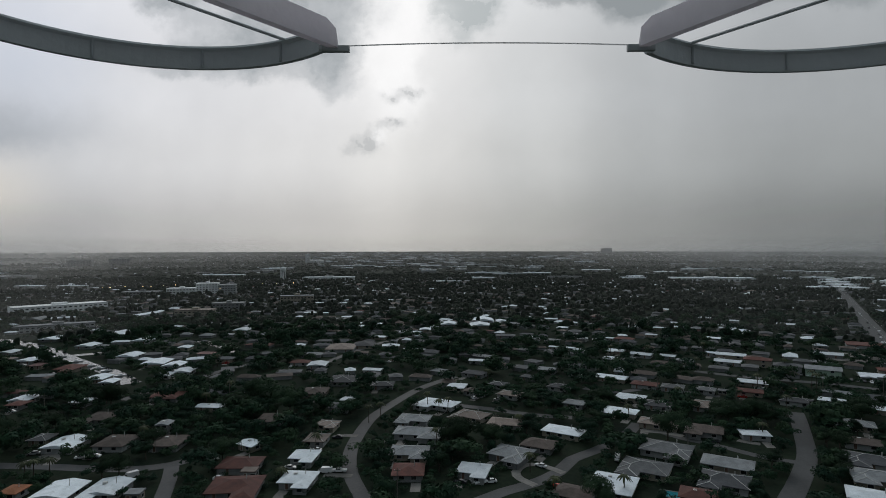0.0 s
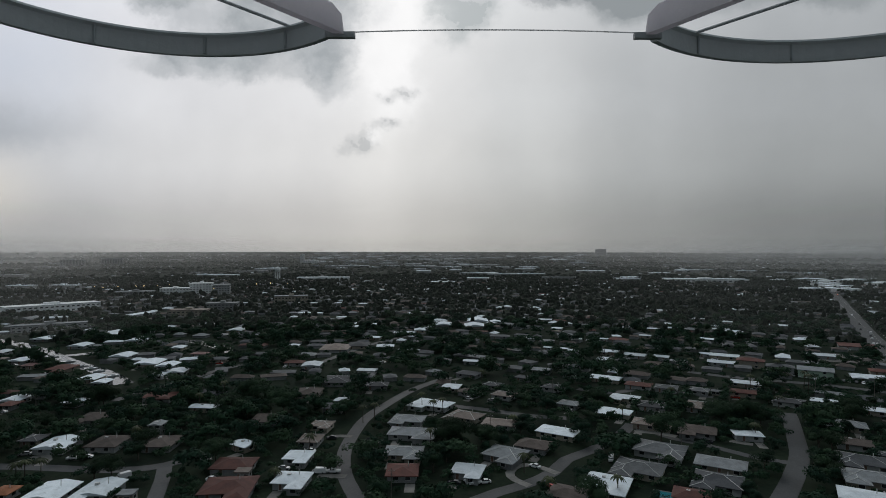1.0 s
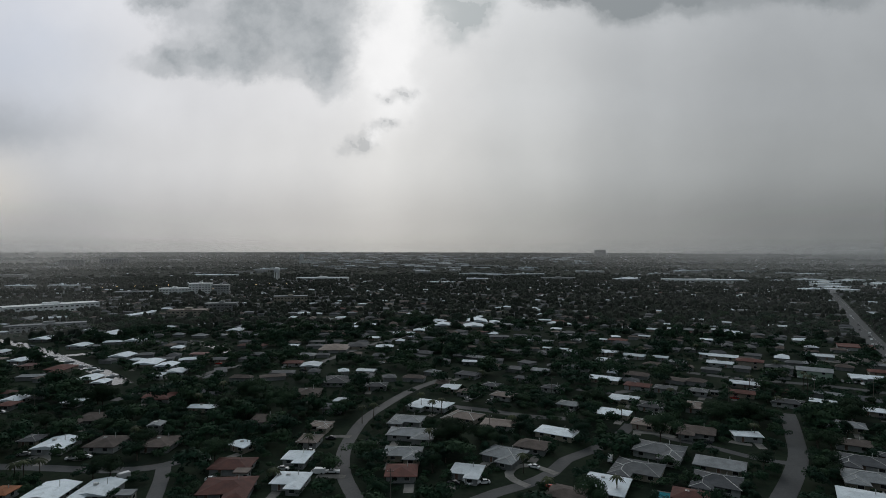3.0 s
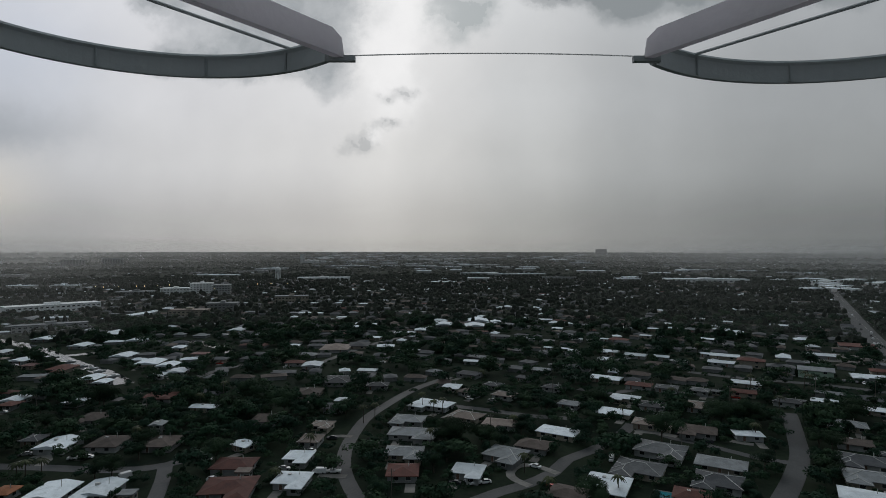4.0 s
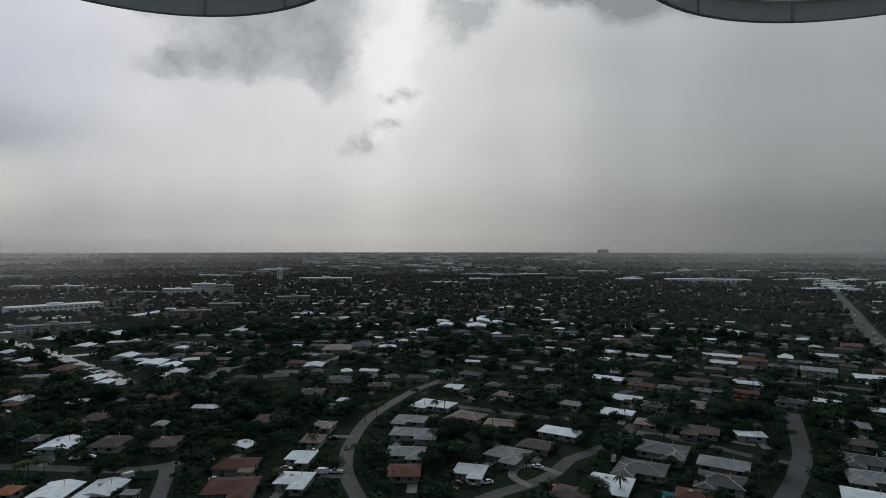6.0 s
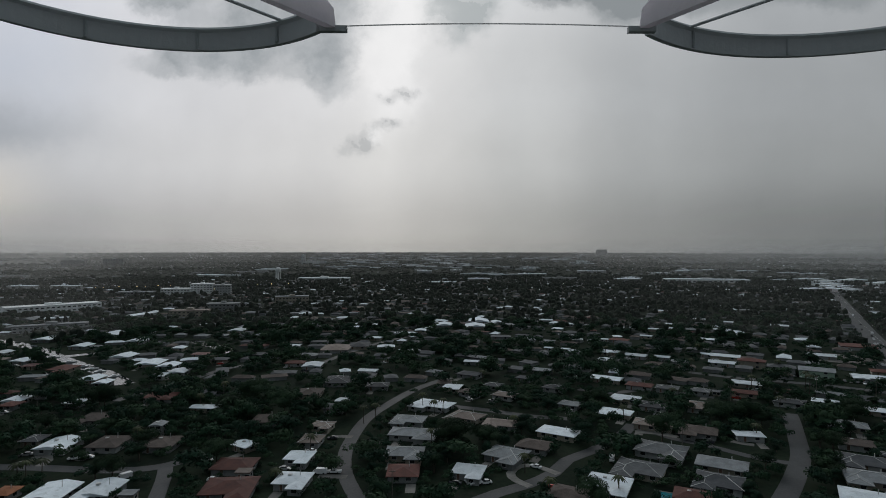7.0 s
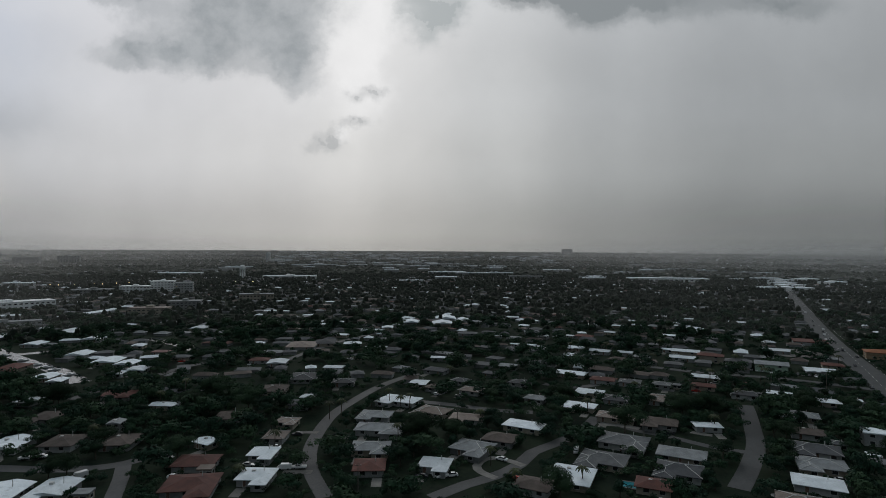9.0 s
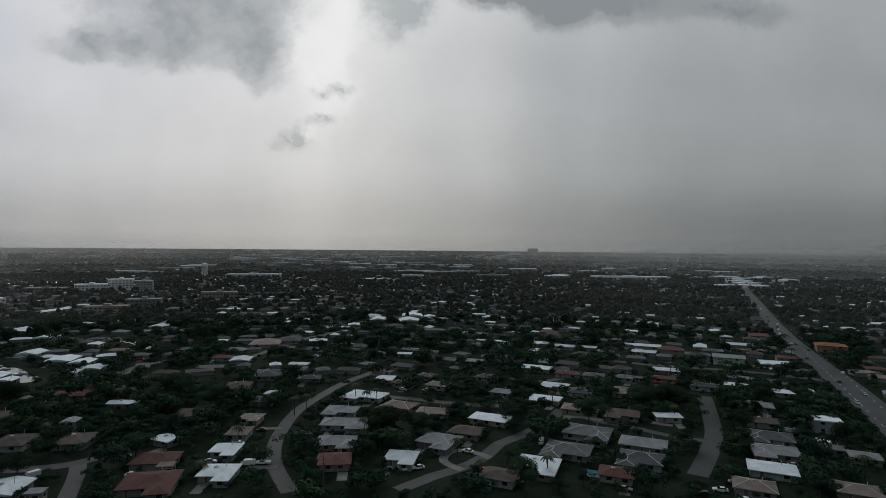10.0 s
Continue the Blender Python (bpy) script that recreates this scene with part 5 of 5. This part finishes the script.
for k in range(22):      # light traffic and waiting cars along the avenue
    q = Vector((253.7, 277.0)) + (Vector((407.0, 549.6)) - Vector((253.7, 277.0))).normalized() * (-20 + 41 * k + rnd.uniform(-12, 12)) + GC * rnd.choice((-5.6, -2.2, 2.2, 5.6))
    park(rnd.choice(("car", "car", "van", "pickup")), q.x, q.y, 59.5 + rnd.choice((0, 180)), rnd.choice(("white", "silver", "dark", "dark")))
palm(-139, 201, 7)
palm(-143.1, 199.1, 7)
palm(-146.7, 200, 6)
palm(-51.1, 224.9, 8)
palm(-56.9, 197.7, 5)
palm(-9.2, 285.6, 9)
palm(0.6, 278.8, 8)
palm(-3.5, 278.8, 7)
palm(131.9, 242, 7)
palm(208.4, 330.5, 10)
palm(202.7, 317.6, 11)
palm(163.8, 279.4, 9)
palm(29.8, 206.3, 7)
palm(34.8, 184.5, 7)
palm(56.9, 185.7, 7)
palm(177.3, 330.3, 8)
palm(-123, 234.4, 8)
palm(-120.3, 288.1, 8)
palm(24.2, 343.3, 8)
palm(119.7, 299.7, 8)
palm(32, 257, 6)
palm(-4, 234.7, 7)
palm(166, 249.5, 8)
palm(-115.9, 310, 9)
palm(162.2, 374.9, 9)
palm(216.8, 370.9, 9)
palm(283.9, 366, 9)
palm(161.7, 174, 8)
palm(119.8, 422.7, 9)
palm(147.5, 422.7, 9)
palm(193, 434, 9)
palm(-310.8, 428.5, 9)
palm(-95.6, 499.8, 9)
palm(-155.5, 391.8, 8)
palm(-35.7, 265.1, 8)
palm(85.2, 269.9, 7)
palm(-31, 269.5, 8)

# ---------------------------------------------------------------- the drone's front propeller guards, level above the lens
GZ = 80.0 + 0.0775        # lower edge of the guards

def sweep(v, f, pts, ring):
    """Carry a closed outline of (out, up) along a level arc of (x, y, out direction)."""
    n, m = len(v), len(ring)
    for x, y, ox, oy in pts:
        for o, u in ring:
            v.append((x + ox * o, y + oy * o, u))
    for k in range(len(pts) - 1):
        for i in range(m):
            j = (i + 1) % m
            f.append((n + k * m + i, n + k * m + j, n + (k + 1) * m + j, n + (k + 1) * m + i))
    f.append(tuple(n + i for i in reversed(range(m))))
    f.append(tuple(n + (len(pts) - 1) * m + i for i in range(m)))


def guard(cx, cy, R, tip, back, wire_a, wire_b, side):
    root = tagged(new("propeller_guard"), "grey plastic propeller guard hoop of the hovering drone", "propeller guard", "propeller guards")
    root.matrix_basis = pose(0, 0, GZ)
    tip, back = Vector(tip), Vector(back)
    a0 = math.atan2(tip.y - cy, tip.x + side * 0.006 - cx)
    arc = []
    for k in range(49):
        a = a0 - side * (k / 48) * radians(175)
        arc.append((cx + R * math.cos(a), cy + R * math.sin(a), math.cos(a), math.sin(a)))
    v, f = [], []
    sweep(v, f, arc, [(-0.0012, 0.0), (0.0010, 0.0), (0.0016, 0.0010), (0.0008, 0.0024), (0.0004, 0.0082), (-0.0020, 0.0092), (-0.0026, 0.0082), (-0.0010, 0.0074)])
    hoop = part("hoop", mesh_of("hoop", v, f, M_GUARD), root, "curved grey guard band")
    for k in (5, 13, 22, 30, 38):
        x, y, ox, oy = arc[k]
        v, f = [], []
        tube(v, f, (x - ox * 0.0013, y - oy * 0.0013, 0.0006), (x - ox * 0.0013, y - oy * 0.0013, 0.0078), 0.0007, 0.0007, 6)
        part("rib", mesh_of("rib", v, f, M_GUARD), hoop)
    # the flat strut from the hoop's end back to the motor
    d = (back - tip).normalized()
    n = Vector((-d.y, d.x)) * 0.0017
    v, f = [], []
    prof = ((0.0, 0.8, 0.0012, 0.0035), (0.0012, 1.0, 0.0013, 0.0085), (0.006, 1.0, 0.0014, 0.0112), (0.06, 1.0, 0.0018, 0.0118), (0.115, 1.0, 0.002, 0.0122))
    for s, wide, z0, z1 in prof:
        p = tip + d * s
        for q, z in ((p - n * wide, z0), (p + n * wide, z0), (p + n * wide * 0.8, z1), (p - n * wide * 0.8, z1)):
            v.append((q.x, q.y, z))
    for k in range(len(prof) - 1):
        for i in range(4):
            j = (i + 1) % 4
            f.append((4 * k + i, 4 * k + j, 4 * k + 4 + j, 4 * k + 4 + i))
    f += [(3, 2, 1, 0), (16, 17, 18, 19)]
    part("strut", mesh_of("strut", v, f, M_STRUT), root, "pale flat strut")
    v, f = [], []
    box(v, f, tip.x - 0.0052, tip.x + 0.0052, tip.y - 0.0012, tip.y + 0.0012, 0.0, 0.0022)
    part("clip", mesh_of("clip", v, f, M_GUARD), root, "small dark cord clip")
    v, f = [], []
    tube(v, f, (*wire_a, 0.0085), (*wire_b, 0.0115), 0.0006, 0.0006, 6)
    part("brace_wire", mesh_of("brace_wire", v, f, M_GUARD), root)
    return root


guard(-0.0958, 0.171, 0.0734, (-0.0385, 0.2228), (-0.061, 0.1925), (-0.0613, 0.2330), (-0.100, 0.192), -1)
guard(0.1460, 0.160, 0.0910, (0.0795, 0.2228), (0.0985, 0.1925), (0.1043, 0.2406), (0.150, 0.187), 1)
v, f = [], []
for k in range(17):      # one slack line, slightly bowed
    q = -0.034 + 0.109 * k / 16
    zq = 0.0022 + 0.0010 * (1 - ((q - 0.0205) / 0.0545) ** 2)
    v += [(q, 0.2225 + 0.00025 * math.cos(w * math.tau / 6), zq + 0.00025 * math.sin(w * math.tau / 6)) for w in range(6)]
    if k:
        f += [(6 * k - 6 + w, 6 * k - 6 + (w + 1) % 6, 6 * k + (w + 1) % 6, 6 * k + w) for w in range(6)]
f += [tuple(reversed(range(6))), tuple(range(96, 102))]
cord = tagged(new("cord", mesh_of("cord", v, f, M_CORD)), "thin pale cord strung between the two propeller guards", "cord")
cord.matrix_basis = pose(0, 0, GZ)
